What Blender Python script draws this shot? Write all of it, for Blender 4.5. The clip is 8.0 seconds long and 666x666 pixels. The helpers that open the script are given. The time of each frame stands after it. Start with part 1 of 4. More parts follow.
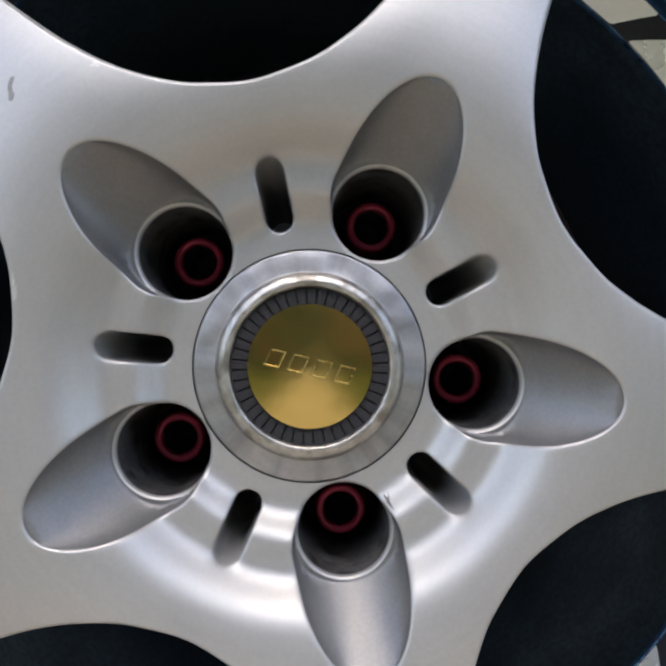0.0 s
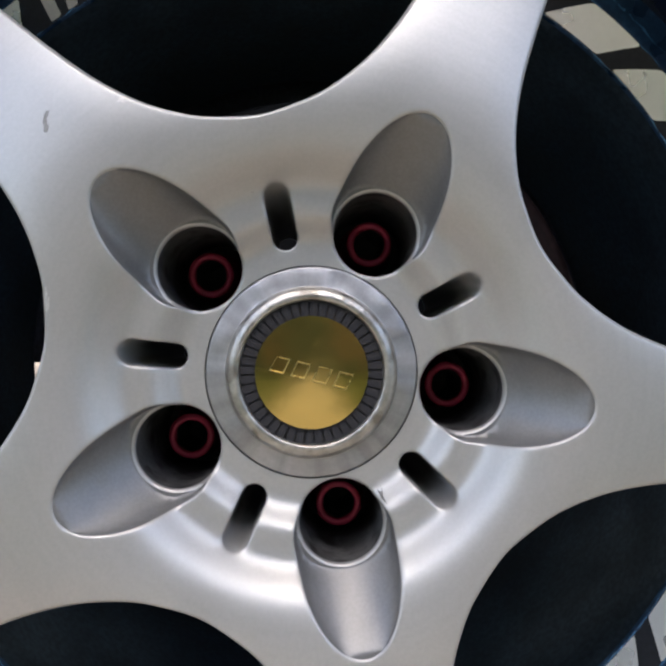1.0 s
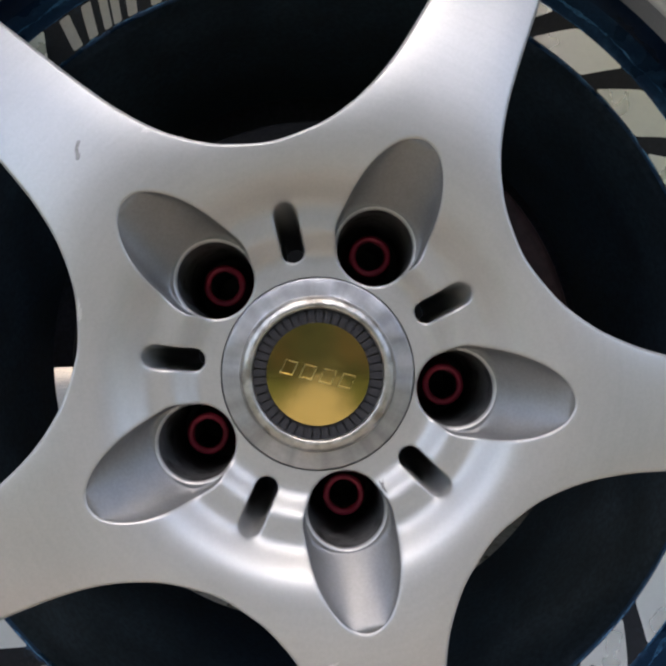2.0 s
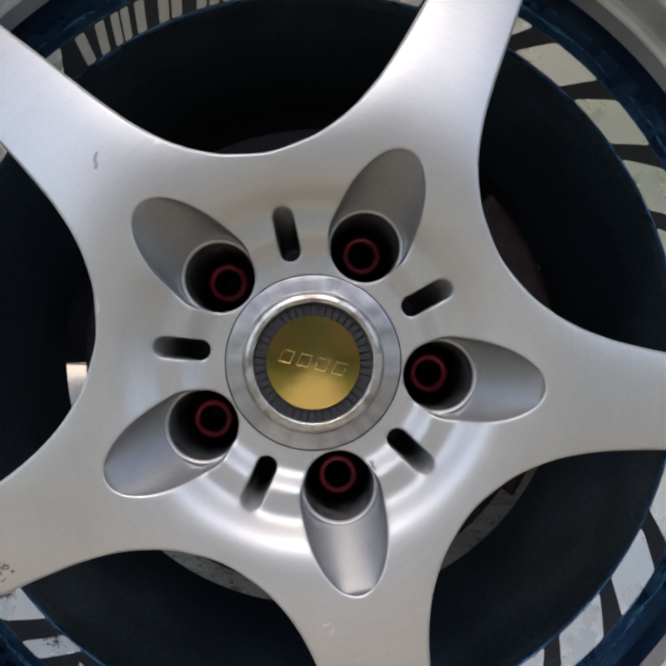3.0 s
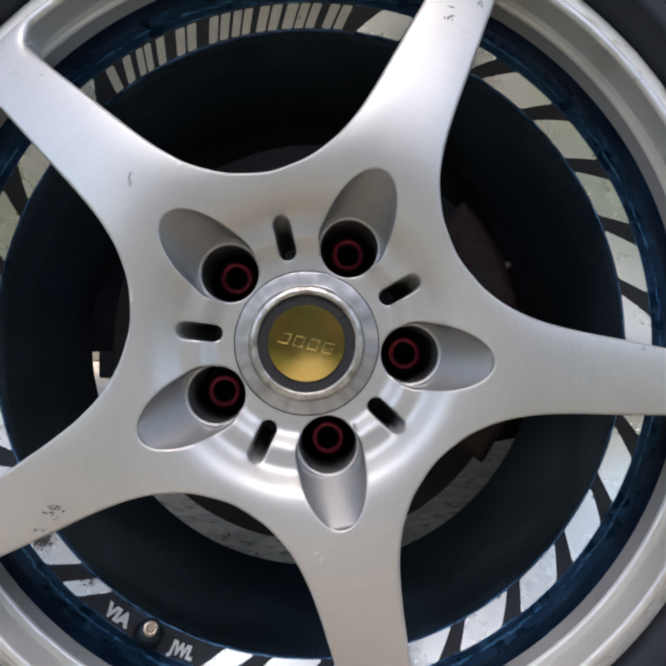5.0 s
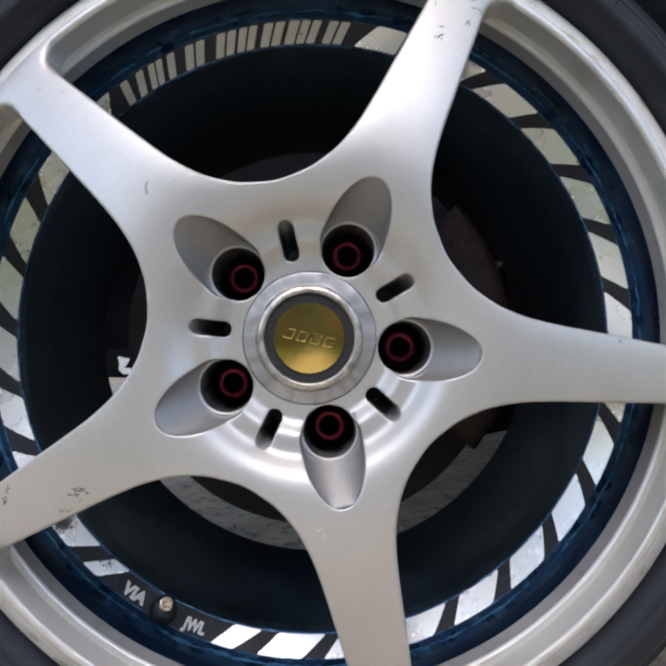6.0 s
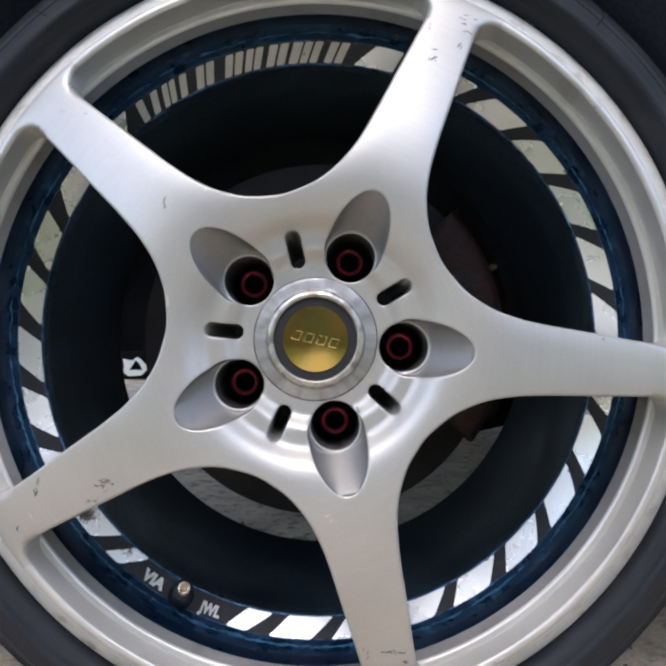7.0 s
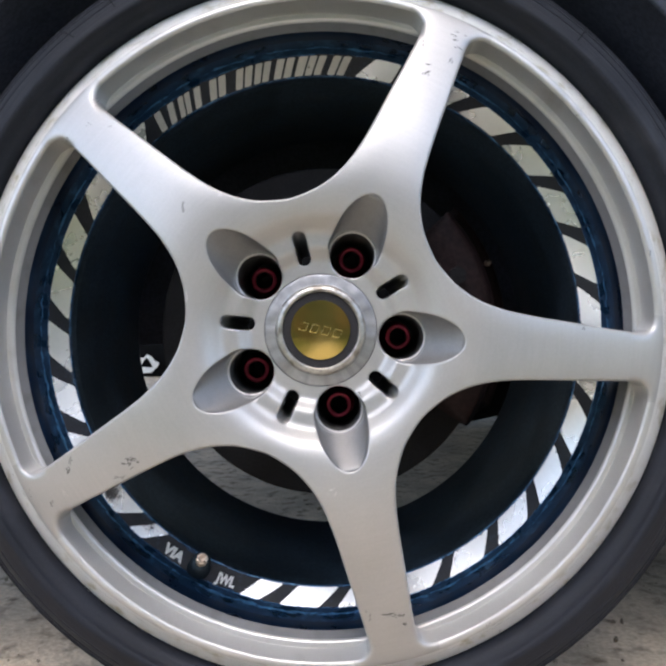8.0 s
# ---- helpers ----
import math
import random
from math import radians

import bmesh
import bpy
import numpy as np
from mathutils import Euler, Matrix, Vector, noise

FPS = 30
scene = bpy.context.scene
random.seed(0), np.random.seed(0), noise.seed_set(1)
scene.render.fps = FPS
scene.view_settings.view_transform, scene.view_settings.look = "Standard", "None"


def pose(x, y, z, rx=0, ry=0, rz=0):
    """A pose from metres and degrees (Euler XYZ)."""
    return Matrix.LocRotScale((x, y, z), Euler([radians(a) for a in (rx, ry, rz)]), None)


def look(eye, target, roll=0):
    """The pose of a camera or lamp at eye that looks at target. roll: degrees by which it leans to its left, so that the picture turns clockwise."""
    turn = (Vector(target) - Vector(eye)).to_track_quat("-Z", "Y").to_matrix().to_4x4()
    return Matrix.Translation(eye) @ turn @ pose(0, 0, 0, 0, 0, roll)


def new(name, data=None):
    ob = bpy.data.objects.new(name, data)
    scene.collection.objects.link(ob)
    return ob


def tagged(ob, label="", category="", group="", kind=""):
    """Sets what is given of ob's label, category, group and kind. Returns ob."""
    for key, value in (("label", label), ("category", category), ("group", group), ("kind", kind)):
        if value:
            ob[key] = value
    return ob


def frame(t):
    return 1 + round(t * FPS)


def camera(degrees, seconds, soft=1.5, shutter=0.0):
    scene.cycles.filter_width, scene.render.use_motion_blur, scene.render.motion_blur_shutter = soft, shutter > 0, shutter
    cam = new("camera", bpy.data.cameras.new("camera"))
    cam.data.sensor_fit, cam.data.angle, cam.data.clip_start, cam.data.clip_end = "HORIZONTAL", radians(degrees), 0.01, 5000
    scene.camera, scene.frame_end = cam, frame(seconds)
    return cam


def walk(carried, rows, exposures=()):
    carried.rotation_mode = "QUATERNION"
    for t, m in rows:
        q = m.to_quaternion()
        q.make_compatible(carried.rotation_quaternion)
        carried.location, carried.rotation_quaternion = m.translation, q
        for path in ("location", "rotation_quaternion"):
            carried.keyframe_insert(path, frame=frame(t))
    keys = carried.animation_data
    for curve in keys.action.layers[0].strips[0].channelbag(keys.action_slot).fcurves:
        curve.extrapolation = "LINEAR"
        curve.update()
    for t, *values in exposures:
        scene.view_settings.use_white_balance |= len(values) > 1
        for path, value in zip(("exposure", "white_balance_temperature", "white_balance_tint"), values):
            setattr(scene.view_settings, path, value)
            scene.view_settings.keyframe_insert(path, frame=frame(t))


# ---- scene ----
cam = camera(54.0, 8.0, soft=2.9)
HUB_Z = 0.309  # height of the wheel's axis over the ground
ROWS = [  # seconds, metres from the hub (right, along the axis, up), yaw, pitch, roll
    (0.0, -0.0002, -0.2508, 0.0098, -2.00, 0.33, -1.36),
    (0.5, 0.0009, -0.2615, 0.0134, -1.77, 0.20, -1.37),
    (1.0, 0.0004, -0.2723, 0.0124, -1.66, 0.48, -1.88),
    (1.5, -0.0003, -0.2834, 0.0130, -1.47, 0.69, -1.60),
    (3.0, 0.0035, -0.3209, 0.0090, -0.96, 0.81, -1.33),
    (3.5, 0.0066, -0.3340, 0.0035, -1.14, 0.90, -1.06),
    (4.0, 0.0089, -0.3484, 0.0064, -0.88, 1.07, -1.27),
    (4.5, 0.0104, -0.3668, 0.0038, -0.53, 0.78, -1.43),
    (6.0, 0.0117, -0.4121, 0.0004, -0.28, 0.41, -0.96),
    (6.5, 0.0116, -0.4291, -0.0036, -0.18, 0.30, -0.75),
    (7.0, 0.0105, -0.4425, 0.0009, -0.05, 0.42, -0.40),
    (7.5, 0.0114, -0.4600, 0.0024, 0.15, 0.36, -0.13),
    (8.0, 0.0137, -0.4823, -0.0033, 0.67, 0.16, -0.04),
]
walk(cam, [(t, pose(x, y, HUB_Z + z, 90 + pitch, 0, yaw) @ pose(0, 0, 0, 0, 0, -roll)) for t, x, y, z, yaw, pitch, roll in ROWS], [(0.0, 1.64), (4.0, 1.74), (8.0, 1.98)])

# ---- light ----
SUN_UP, SUN_TURN = 72.0, 195.0  # degrees over the horizon; compass turn
world = bpy.data.worlds.new("sky")
scene.world = world
world.use_nodes = True
wn, wl = world.node_tree.nodes, world.node_tree.links
sky = wn.new("ShaderNodeTexSky")
sky.sky_type, sky.sun_disc = "NISHITA", False
sky.sun_elevation, sky.sun_rotation = radians(SUN_UP), radians(SUN_TURN)
sky.air_density, sky.dust_density, sky.ozone_density = 1.0, 3.6, 0.6
wl.new(sky.outputs["Color"], wn["Background"].inputs["Color"])
wn["Background"].inputs["Strength"].default_value = 0.15
sun_data = bpy.data.lights.new("sun", "SUN")
sun_data.energy, sun_data.angle, sun_data.color = 0.2, radians(60), (1.0, 0.98, 0.96)
sun = new("sun", sun_data)
sun.matrix_world = look(Vector((math.sin(radians(SUN_TURN)), math.cos(radians(SUN_TURN)), math.tan(radians(SUN_UP)))) * 5, (0, 0, 0.3))


# ---- materials ----
def material(name, colour, rough=0.5, metal=0.0, spread=0.0, grain=0.0, grain_size=0.002, rough_spread=0.0, blotch=0.05, coat=0.0, stain=None, stain_at=(0.6, 0.7), stain_size=0.03, spec=0.5):
    """A surface with colour variation at two scales, roughness variation, fine relief and stains."""
    m = bpy.data.materials.new(name)
    m.use_nodes = True
    n, l = m.node_tree.nodes, m.node_tree.links
    b = n["Principled BSDF"]
    b.inputs["Metallic"].default_value = metal
    b.inputs["Coat Weight"].default_value = coat
    b.inputs["Coat Roughness"].default_value = 0.12
    b.inputs["Specular IOR Level"].default_value = spec
    at = n.new("ShaderNodeTexCoord").outputs["Object"]

    def noise_of(size, detail=4.0):
        t = n.new("ShaderNodeTexNoise")
        t.inputs["Scale"].default_value, t.inputs["Detail"].default_value = 1.0 / size, detail
        l.new(at, t.inputs["Vector"])
        return t.outputs["Fac"]

    def ramp(fac, a, b_, low, high):
        r = n.new("ShaderNodeMapRange")
        r.interpolation_type = "SMOOTHSTEP"
        r.inputs["From Min"].default_value, r.inputs["From Max"].default_value = a, b_
        r.inputs["To Min"].default_value, r.inputs["To Max"].default_value = low, high
        l.new(fac, r.inputs["Value"])
        return r.outputs["Result"]

    big, small = noise_of(blotch), noise_of(grain_size, 3.0)
    both = n.new("ShaderNodeMath")
    both.operation = "MULTIPLY"
    l.new(ramp(big, 0.3, 0.7, 1 - spread, 1 + spread), both.inputs[0])
    l.new(ramp(small, 0.3, 0.7, 1 - spread * 0.7, 1 + spread * 0.7), both.inputs[1])
    mix = n.new("ShaderNodeMix")
    mix.data_type, mix.blend_type = "RGBA", "MULTIPLY"
    mix.inputs["Factor"].default_value = 1.0
    mix.inputs["A"].default_value = (*colour, 1)
    l.new(both.outputs[0], mix.inputs["B"])
    out = mix.outputs["Result"]
    if stain:
        dirt = n.new("ShaderNodeMix")
        dirt.data_type = "RGBA"
        dirt.inputs["B"].default_value = (*stain, 1)
        l.new(ramp(noise_of(stain_size, 6.0), stain_at[0], stain_at[1], 0, 1), dirt.inputs["Factor"])
        l.new(out, dirt.inputs["A"])
        out = dirt.outputs["Result"]
    l.new(out, b.inputs["Base Color"])
    l.new(ramp(big, 0.3, 0.7, max(0.02, rough - rough_spread), min(1, rough + rough_spread)), b.inputs["Roughness"])
    if grain:
        bump = n.new("ShaderNodeBump")
        bump.inputs["Strength"].default_value, bump.inputs["Distance"].default_value = 1.0, grain
        l.new(small, bump.inputs["Height"])
        l.new(bump.outputs["Normal"], b.inputs["Normal"])
    return m


SILVER = material("silver_paint", (0.468, 0.466, 0.459), 0.43, 0.56, 0.035, 0.0, 0.0012, 0.0, 0.06, 0.0, (0.35, 0.335, 0.31), (0.55, 1.3), 0.04)
# Lug recesses: grainy cast silver, their shade put into a darker colour.
SILVER_RECESS = material("cast_silver_shaded", (0.215, 0.215, 0.22), 0.46, 0.55, 0.07, 0.00004, 0.0011, 0.05, 0.012, 0.05, (0.17, 0.155, 0.135), (0.5, 1.0), 0.012)
# Worn, stained lip: sky light on it is put into a lighter silver.
LIP = material("worn_lit_lip", (0.74, 0.74, 0.72), 0.42, 0.15, 0.03, 0.00001, 0.001, 0.04, 0.05, 0.0, (0.42, 0.39, 0.28), (0.5, 0.78), 0.012)
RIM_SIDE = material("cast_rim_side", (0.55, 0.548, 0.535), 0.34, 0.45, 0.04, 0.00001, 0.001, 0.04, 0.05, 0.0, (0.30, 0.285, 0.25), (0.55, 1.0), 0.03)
# Wall below the rim's step: its shade is put into a darker grey.
RIM_WALL = material("shaded_rim_wall", (0.22, 0.222, 0.23), 0.55, 0.3, 0.06, 0.00002, 0.001, 0.05, 0.04, 0.0, (0.13, 0.125, 0.115), (0.5, 0.9), 0.02)
# Bore walls: mottled, with the depth shade put into their dark colour.
BORE = material("shaded_bore", (0.10, 0.10, 0.10), 0.55, 0.3, 0.3, 0.0001, 0.0015, 0.1, 0.006, 0.0, (0.018, 0.017, 0.016), (0.45, 0.7), 0.008)
MACHINED = material("machined_aluminium", (0.41, 0.41, 0.425), 0.46, 0.85, 0.05, 0.00002, 0.001, 0.06, 0.012)
CHROME = material("chrome", (0.50, 0.485, 0.455), 0.42, 0.9, 0.16, 0.0003, 0.003, 0.1, 0.005, 0.0, (0.28, 0.26, 0.23), (0.5, 0.7), 0.006)
GOLD = material("gold_plate", (0.66, 0.47, 0.15), 0.16, 1.0, 0.03, 0.00012, 0.016, 0.03, 0.02)
# Raised badge bars: the glint of their edges is put into a lighter gold.
GOLD_EDGE = material("lit_gold_edge", (0.70, 0.58, 0.30), 0.3, 1.0, 0.05, 0.00001, 0.001, 0.05, 0.008)
BLACK_PLASTIC = material("black_plastic", (0.03, 0.029, 0.032), 0.6, 0.0, 0.15, 0.00005, 0.001, 0.08, 0.01, spec=0.2)
RED = material("red_anodised", (0.34, 0.02, 0.058), 0.36, 0.3, 0.12, 0.00002, 0.001, 0.05, 0.006)
NAVY = material("navy_paint", (0.008, 0.022, 0.055), 0.32, 0.5, 0.15, 0.00003, 0.002, 0.06, 0.03, 0.25, (0.02, 0.06, 0.13), (0.5, 0.85), 0.03, spec=0.4)
BARREL_BLACK = material("barrel_black", (0.022, 0.033, 0.044), 0.6, 0.0, 0.3, 0.00005, 0.003, 0.1, 0.03, spec=0.15)
BAND_BLUE = material("navy_ledge_paint", (0.015, 0.045, 0.10), 0.32, 0.35, 0.2, 0.00004, 0.002, 0.08, 0.02, 0.2, (0.05, 0.14, 0.26), (0.52, 0.78), 0.010)
# Bare blue paint beside the film, and the fillet's highlight put into colour.
WORN_LIT_BLUE = material("bare_lit_blue", (0.085, 0.24, 0.44), 0.36, 0.3, 0.35, 0.00004, 0.001, 0.08, 0.006, 0.1, (0.012, 0.035, 0.075), (0.52, 0.66), 0.005)
BAND_BLACK = material("black_film", (0.010, 0.012, 0.018), 0.42, 0.0, 0.25, 0.00003, 0.002, 0.08, 0.015, 0.0, (0.016, 0.035, 0.06), (0.58, 0.75), 0.008, spec=0.35)
RUBBED = material("rubbed_black", (0.022, 0.022, 0.024), 0.6, 0.0, 0.3, 0.00003, 0.001, 0.1, 0.004)
DECAL = material("reflective_decal", (0.82, 0.82, 0.80), 0.28, 0.7, 0.02, 0.00001, 0.003, 0.02, 0.02)
LETTER = material("letter_decal", (0.56, 0.53, 0.47), 0.45, 0.2, 0.06, 0.00002, 0.001, 0.06, 0.01, 0.0, (0.10, 0.09, 0.07), (0.67, 0.74), 0.008)
BRASS = material("dull_brass", (0.62, 0.50, 0.40), 0.35, 0.9, 0.15, 0.00003, 0.001, 0.1, 0.004)
RUBBER = material("tyre_rubber", (0.0155, 0.0178, 0.0245), 0.66, 0.0, 0.15, 0.0001, 0.0015, 0.1, 0.05, 0.0, (0.036, 0.038, 0.046), (0.5, 0.9), 0.04, spec=0.22)
# IRON, CALIPER_RED, DARK_STEEL: shade behind the spokes is put into near-black colours.
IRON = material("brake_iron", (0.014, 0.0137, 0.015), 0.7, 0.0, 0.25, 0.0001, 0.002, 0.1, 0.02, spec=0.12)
CALIPER_RED = material("shaded_red_paint", (0.016, 0.009, 0.009), 0.6, 0.0, 0.4, 0.0002, 0.004, 0.1, 0.02, spec=0.15)
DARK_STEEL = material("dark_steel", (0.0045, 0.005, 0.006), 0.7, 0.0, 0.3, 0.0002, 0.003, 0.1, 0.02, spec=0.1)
LINER = material("liner_plastic", (0.055, 0.062, 0.085), 0.65, 0.0, 0.3, 0.0003, 0.004, 0.1, 0.08, spec=0.25)
CONCRETE = material("rough_concrete", (0.52, 0.44, 0.335), 0.9, 0.0, 0.2, 0.0018, 0.005, 0.05, 0.09, 0.0, (0.17, 0.135, 0.095), (0.5, 0.74), 0.022)
BODY_PAINT = material("dark_body_paint", (0.02, 0.022, 0.028), 0.3, 0.0, 0.05, 0.0, 0.002, 0.05, 0.2, 0.5)
# Dark joint colour, also the shade put inside nuts and bores.
SHADOW_GAP = material("groove_shade", (0.02, 0.018, 0.018), 0.7, 0.0, 0.2, 0.0001, 0.002, 0.1, 0.01)
WHITE_PAINT = material("white_paint", (0.9, 0.9, 0.88), 0.4, 0.0, 0.06, 0.00005, 0.002, 0.1, 0.02)
# Unseen walls: green with brown patches, picked for what they reflect.
GREEN_WALL = material("reflection_green", (0.13, 0.135, 0.085), 0.9, 0.0, 0.25, 0.002, 0.02, 0.04, 0.5, 0.0, (0.30, 0.19, 0.11), (0.5, 0.66), 0.9)
PLASTER = material("tan_plaster", (0.19, 0.17, 0.135), 0.9, 0.0, 0.12, 0.002, 0.02, 0.04, 0.4)



def streaked(m, strength, tone):
    """Adds faint concentric streaks about the wheel's axis to a material."""
    n, l = m.node_tree.nodes, m.node_tree.links
    b = n["Principled BSDF"]
    xyz = n.new("ShaderNodeSeparateXYZ")
    l.new(n.new("ShaderNodeTexCoord").outputs["Object"], xyz.inputs[0])

    def calc(op, *vals):
        k = n.new("ShaderNodeMath")
        k.operation = op
        for i, v in enumerate(vals):
            if isinstance(v, (int, float)):
                k.inputs[i].default_value = v
            else:
                l.new(v, k.inputs[i])
        return k.outputs[0]
    rad = calc("SQRT", calc("ADD", calc("MULTIPLY", xyz.outputs["X"], xyz.outputs["X"]), calc("MULTIPLY", xyz.outputs["Z"], xyz.outputs["Z"])))
    ang = calc("ARCTAN2", xyz.outputs["Z"], xyz.outputs["X"])
    both = n.new("ShaderNodeCombineXYZ")
    l.new(calc("MULTIPLY", rad, 420.0), both.inputs[0])
    l.new(calc("MULTIPLY", ang, 5.0), both.inputs[1])
    t = n.new("ShaderNodeTexNoise")
    t.inputs["Scale"].default_value, t.inputs["Detail"].default_value = 1.0, 5.0
    l.new(both.outputs[0], t.inputs["Vector"])
    r = n.new("ShaderNodeMapRange")
    for key, v in (("From Min", 0.3), ("From Max", 0.7), ("To Min", 1 - tone), ("To Max", 1 + tone)):
        r.inputs[key].default_value = v
    l.new(t.outputs["Fac"], r.inputs["Value"])
    mix = n.new("ShaderNodeMix")
    mix.data_type, mix.blend_type = "RGBA", "MULTIPLY"
    mix.inputs["Factor"].default_value = 1.0
    l.new(b.inputs["Base Color"].links[0].from_socket, mix.inputs["A"])
    l.new(r.outputs["Result"], mix.inputs["B"])
    l.new(mix.outputs["Result"], b.inputs["Base Color"])
    bump = n.new("ShaderNodeBump")
    bump.inputs["Strength"].default_value, bump.inputs["Distance"].default_value = 1.0, strength
    l.new(t.outputs["Fac"], bump.inputs["Height"])
    if b.inputs["Normal"].links:
        l.new(b.inputs["Normal"].links[0].from_socket, bump.inputs["Normal"])
    l.new(bump.outputs["Normal"], b.inputs["Normal"])


def sheen_sectored(m, tone, count):
    """Paints a turned surface's radial sheen into its colour, in soft sectors about the wheel's axis."""
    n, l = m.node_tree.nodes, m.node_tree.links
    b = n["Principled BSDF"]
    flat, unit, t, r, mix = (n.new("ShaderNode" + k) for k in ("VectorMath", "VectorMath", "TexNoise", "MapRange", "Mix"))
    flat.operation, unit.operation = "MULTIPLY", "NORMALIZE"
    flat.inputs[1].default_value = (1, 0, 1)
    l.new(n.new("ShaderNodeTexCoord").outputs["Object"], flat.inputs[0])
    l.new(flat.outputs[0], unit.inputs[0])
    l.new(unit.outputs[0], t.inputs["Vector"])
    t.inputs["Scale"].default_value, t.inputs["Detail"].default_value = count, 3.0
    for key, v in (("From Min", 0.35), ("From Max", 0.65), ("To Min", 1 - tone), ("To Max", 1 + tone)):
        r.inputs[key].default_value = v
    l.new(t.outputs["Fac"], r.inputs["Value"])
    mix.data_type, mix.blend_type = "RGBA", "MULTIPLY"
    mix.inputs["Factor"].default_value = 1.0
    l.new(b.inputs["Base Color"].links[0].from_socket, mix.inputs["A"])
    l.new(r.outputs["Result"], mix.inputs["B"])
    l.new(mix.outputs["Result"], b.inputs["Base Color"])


# the cap ring's light and dark sheen, put into its colour
sheen_sectored(MACHINED, 0.22, 3.2)
streaked(RUBBER, 0.0003, 0.16)
streaked(MACHINED, 0.00003, 0.06)
streaked(SILVER, 0.000006, 0.022)

# ---- helpers of this scene; lengths in the wheel's own frame are millimetres ----
MM = 0.001


def part(name, bm, mat, parent, label="", smooth=True, kind=""):
    """Links a bmesh as one mesh object under a thing or part."""
    me = bpy.data.meshes.new(name)
    bm.to_mesh(me)
    bm.free()
    return mesh_part(name, me, mat, parent, label, smooth, kind)


def mesh_part(name, me, mat, parent, label="", smooth=True, kind=""):
    if mat and not me.materials:
        me.materials.append(mat)
    if smooth:
        me.polygons.foreach_set("use_smooth", [True] * len(me.polygons))
    ob = new(name, me)
    ob.parent = parent
    return tagged(ob, label, kind=kind)


def thing(name, at, label, category, group=""):
    ob = new(name)
    ob.empty_display_size = 0.05
    ob.matrix_basis = Matrix.Translation(at)
    return tagged(ob, label, category, group)


def at_polar(r, degrees, d):
    """A place in the wheel's frame from radius, angle and depth."""
    a = radians(degrees)
    return Vector((r * math.cos(a), d, r * math.sin(a))) * MM


def revolve(profile, steps=180, bm=None, a0=0.0, a1=360.0, wobble=None):
    """Turns a profile of (radius, depth) about the wheel's axis."""
    bm = bm or bmesh.new()
    full = abs(a1 - a0) >= 359.9
    rings = []
    for i in range(steps + (0 if full else 1)):
        a = a0 + (a1 - a0) * i / steps
        rings.append([bm.verts.new(at_polar(r, a, d)) for r, d in profile])
    for i in range(len(rings) if full else len(rings) - 1):
        p, q = rings[i], rings[(i + 1) % len(rings)]
        for j in range(len(profile) - 1):
            bm.faces.new((p[j], q[j], q[j + 1], p[j + 1]))
    bmesh.ops.recalc_face_normals(bm, faces=bm.faces)
    return bm


def rounded(points, radius=1.0, steps=3):
    """Rounds the corners of an open profile."""
    out = [points[0]]
    for a, b, c in zip(points, points[1:], points[2:]):
        a, b, c = Vector(a), Vector(b), Vector(c)
        k = min(radius, (a - b).length * 0.45, (c - b).length * 0.45)
        p, q = b + (a - b).normalized() * k, b + (c - b).normalized() * k
        for i in range(steps + 1):
            t = i / steps
            out.append(tuple(p * (1 - t) ** 2 + b * 2 * t * (1 - t) + q * t * t))
    return out + [points[-1]]


def spline(points, per=8):
    """Catmull-Rom through points; the first and last only steer."""
    out = []
    for i in range(1, len(points) - 2):
        p0, p1, p2, p3 = (np.array(points[j], float) for j in (i - 1, i, i + 1, i + 2))
        for k in range(per):
            t = k / per
            out.append(0.5 * (2 * p1 + (p2 - p0) * t + (2 * p0 - 5 * p1 + 4 * p2 - p3) * t * t + (3 * p1 - p0 - 3 * p2 + p3) * t ** 3))
    out.append(np.array(points[-2], float))
    return np.array(out)


# ---- ground and wheel well ----
def ground():
    bm = bmesh.new()
    xs = sorted({*np.linspace(-0.9, 0.9, 73).round(4), -400, -60, -12, -4, -2, -1.3, 1.3, 2, 4, 12, 60, 400})
    ys = sorted({*np.linspace(-0.6, 1.4, 81).round(4), -400, -60, -12, -4, -2, -1, 2, 3, 6, 14, 60, 400})
    grid = []
    for y in ys:
        row = []
        for x in xs:
            near = abs(x) < 1 and -0.7 < y < 1.5
            h = 0.004 * noise.fractal(Vector((x * 9, y * 9, 0)), 1.0, 2.0, 4) if near else 0.0
            row.append(bm.verts.new((x, y, h - 0.004)))
        grid.append(row)
    for a, b in zip(grid, grid[1:]):
        for i in range(len(xs) - 1):
            bm.faces.new((a[i], a[i + 1], b[i + 1], b[i]))
    return part("ground", bm, CONCRETE, None, "worn rough concrete ground with dirt and grit", True, "structure")


ground()


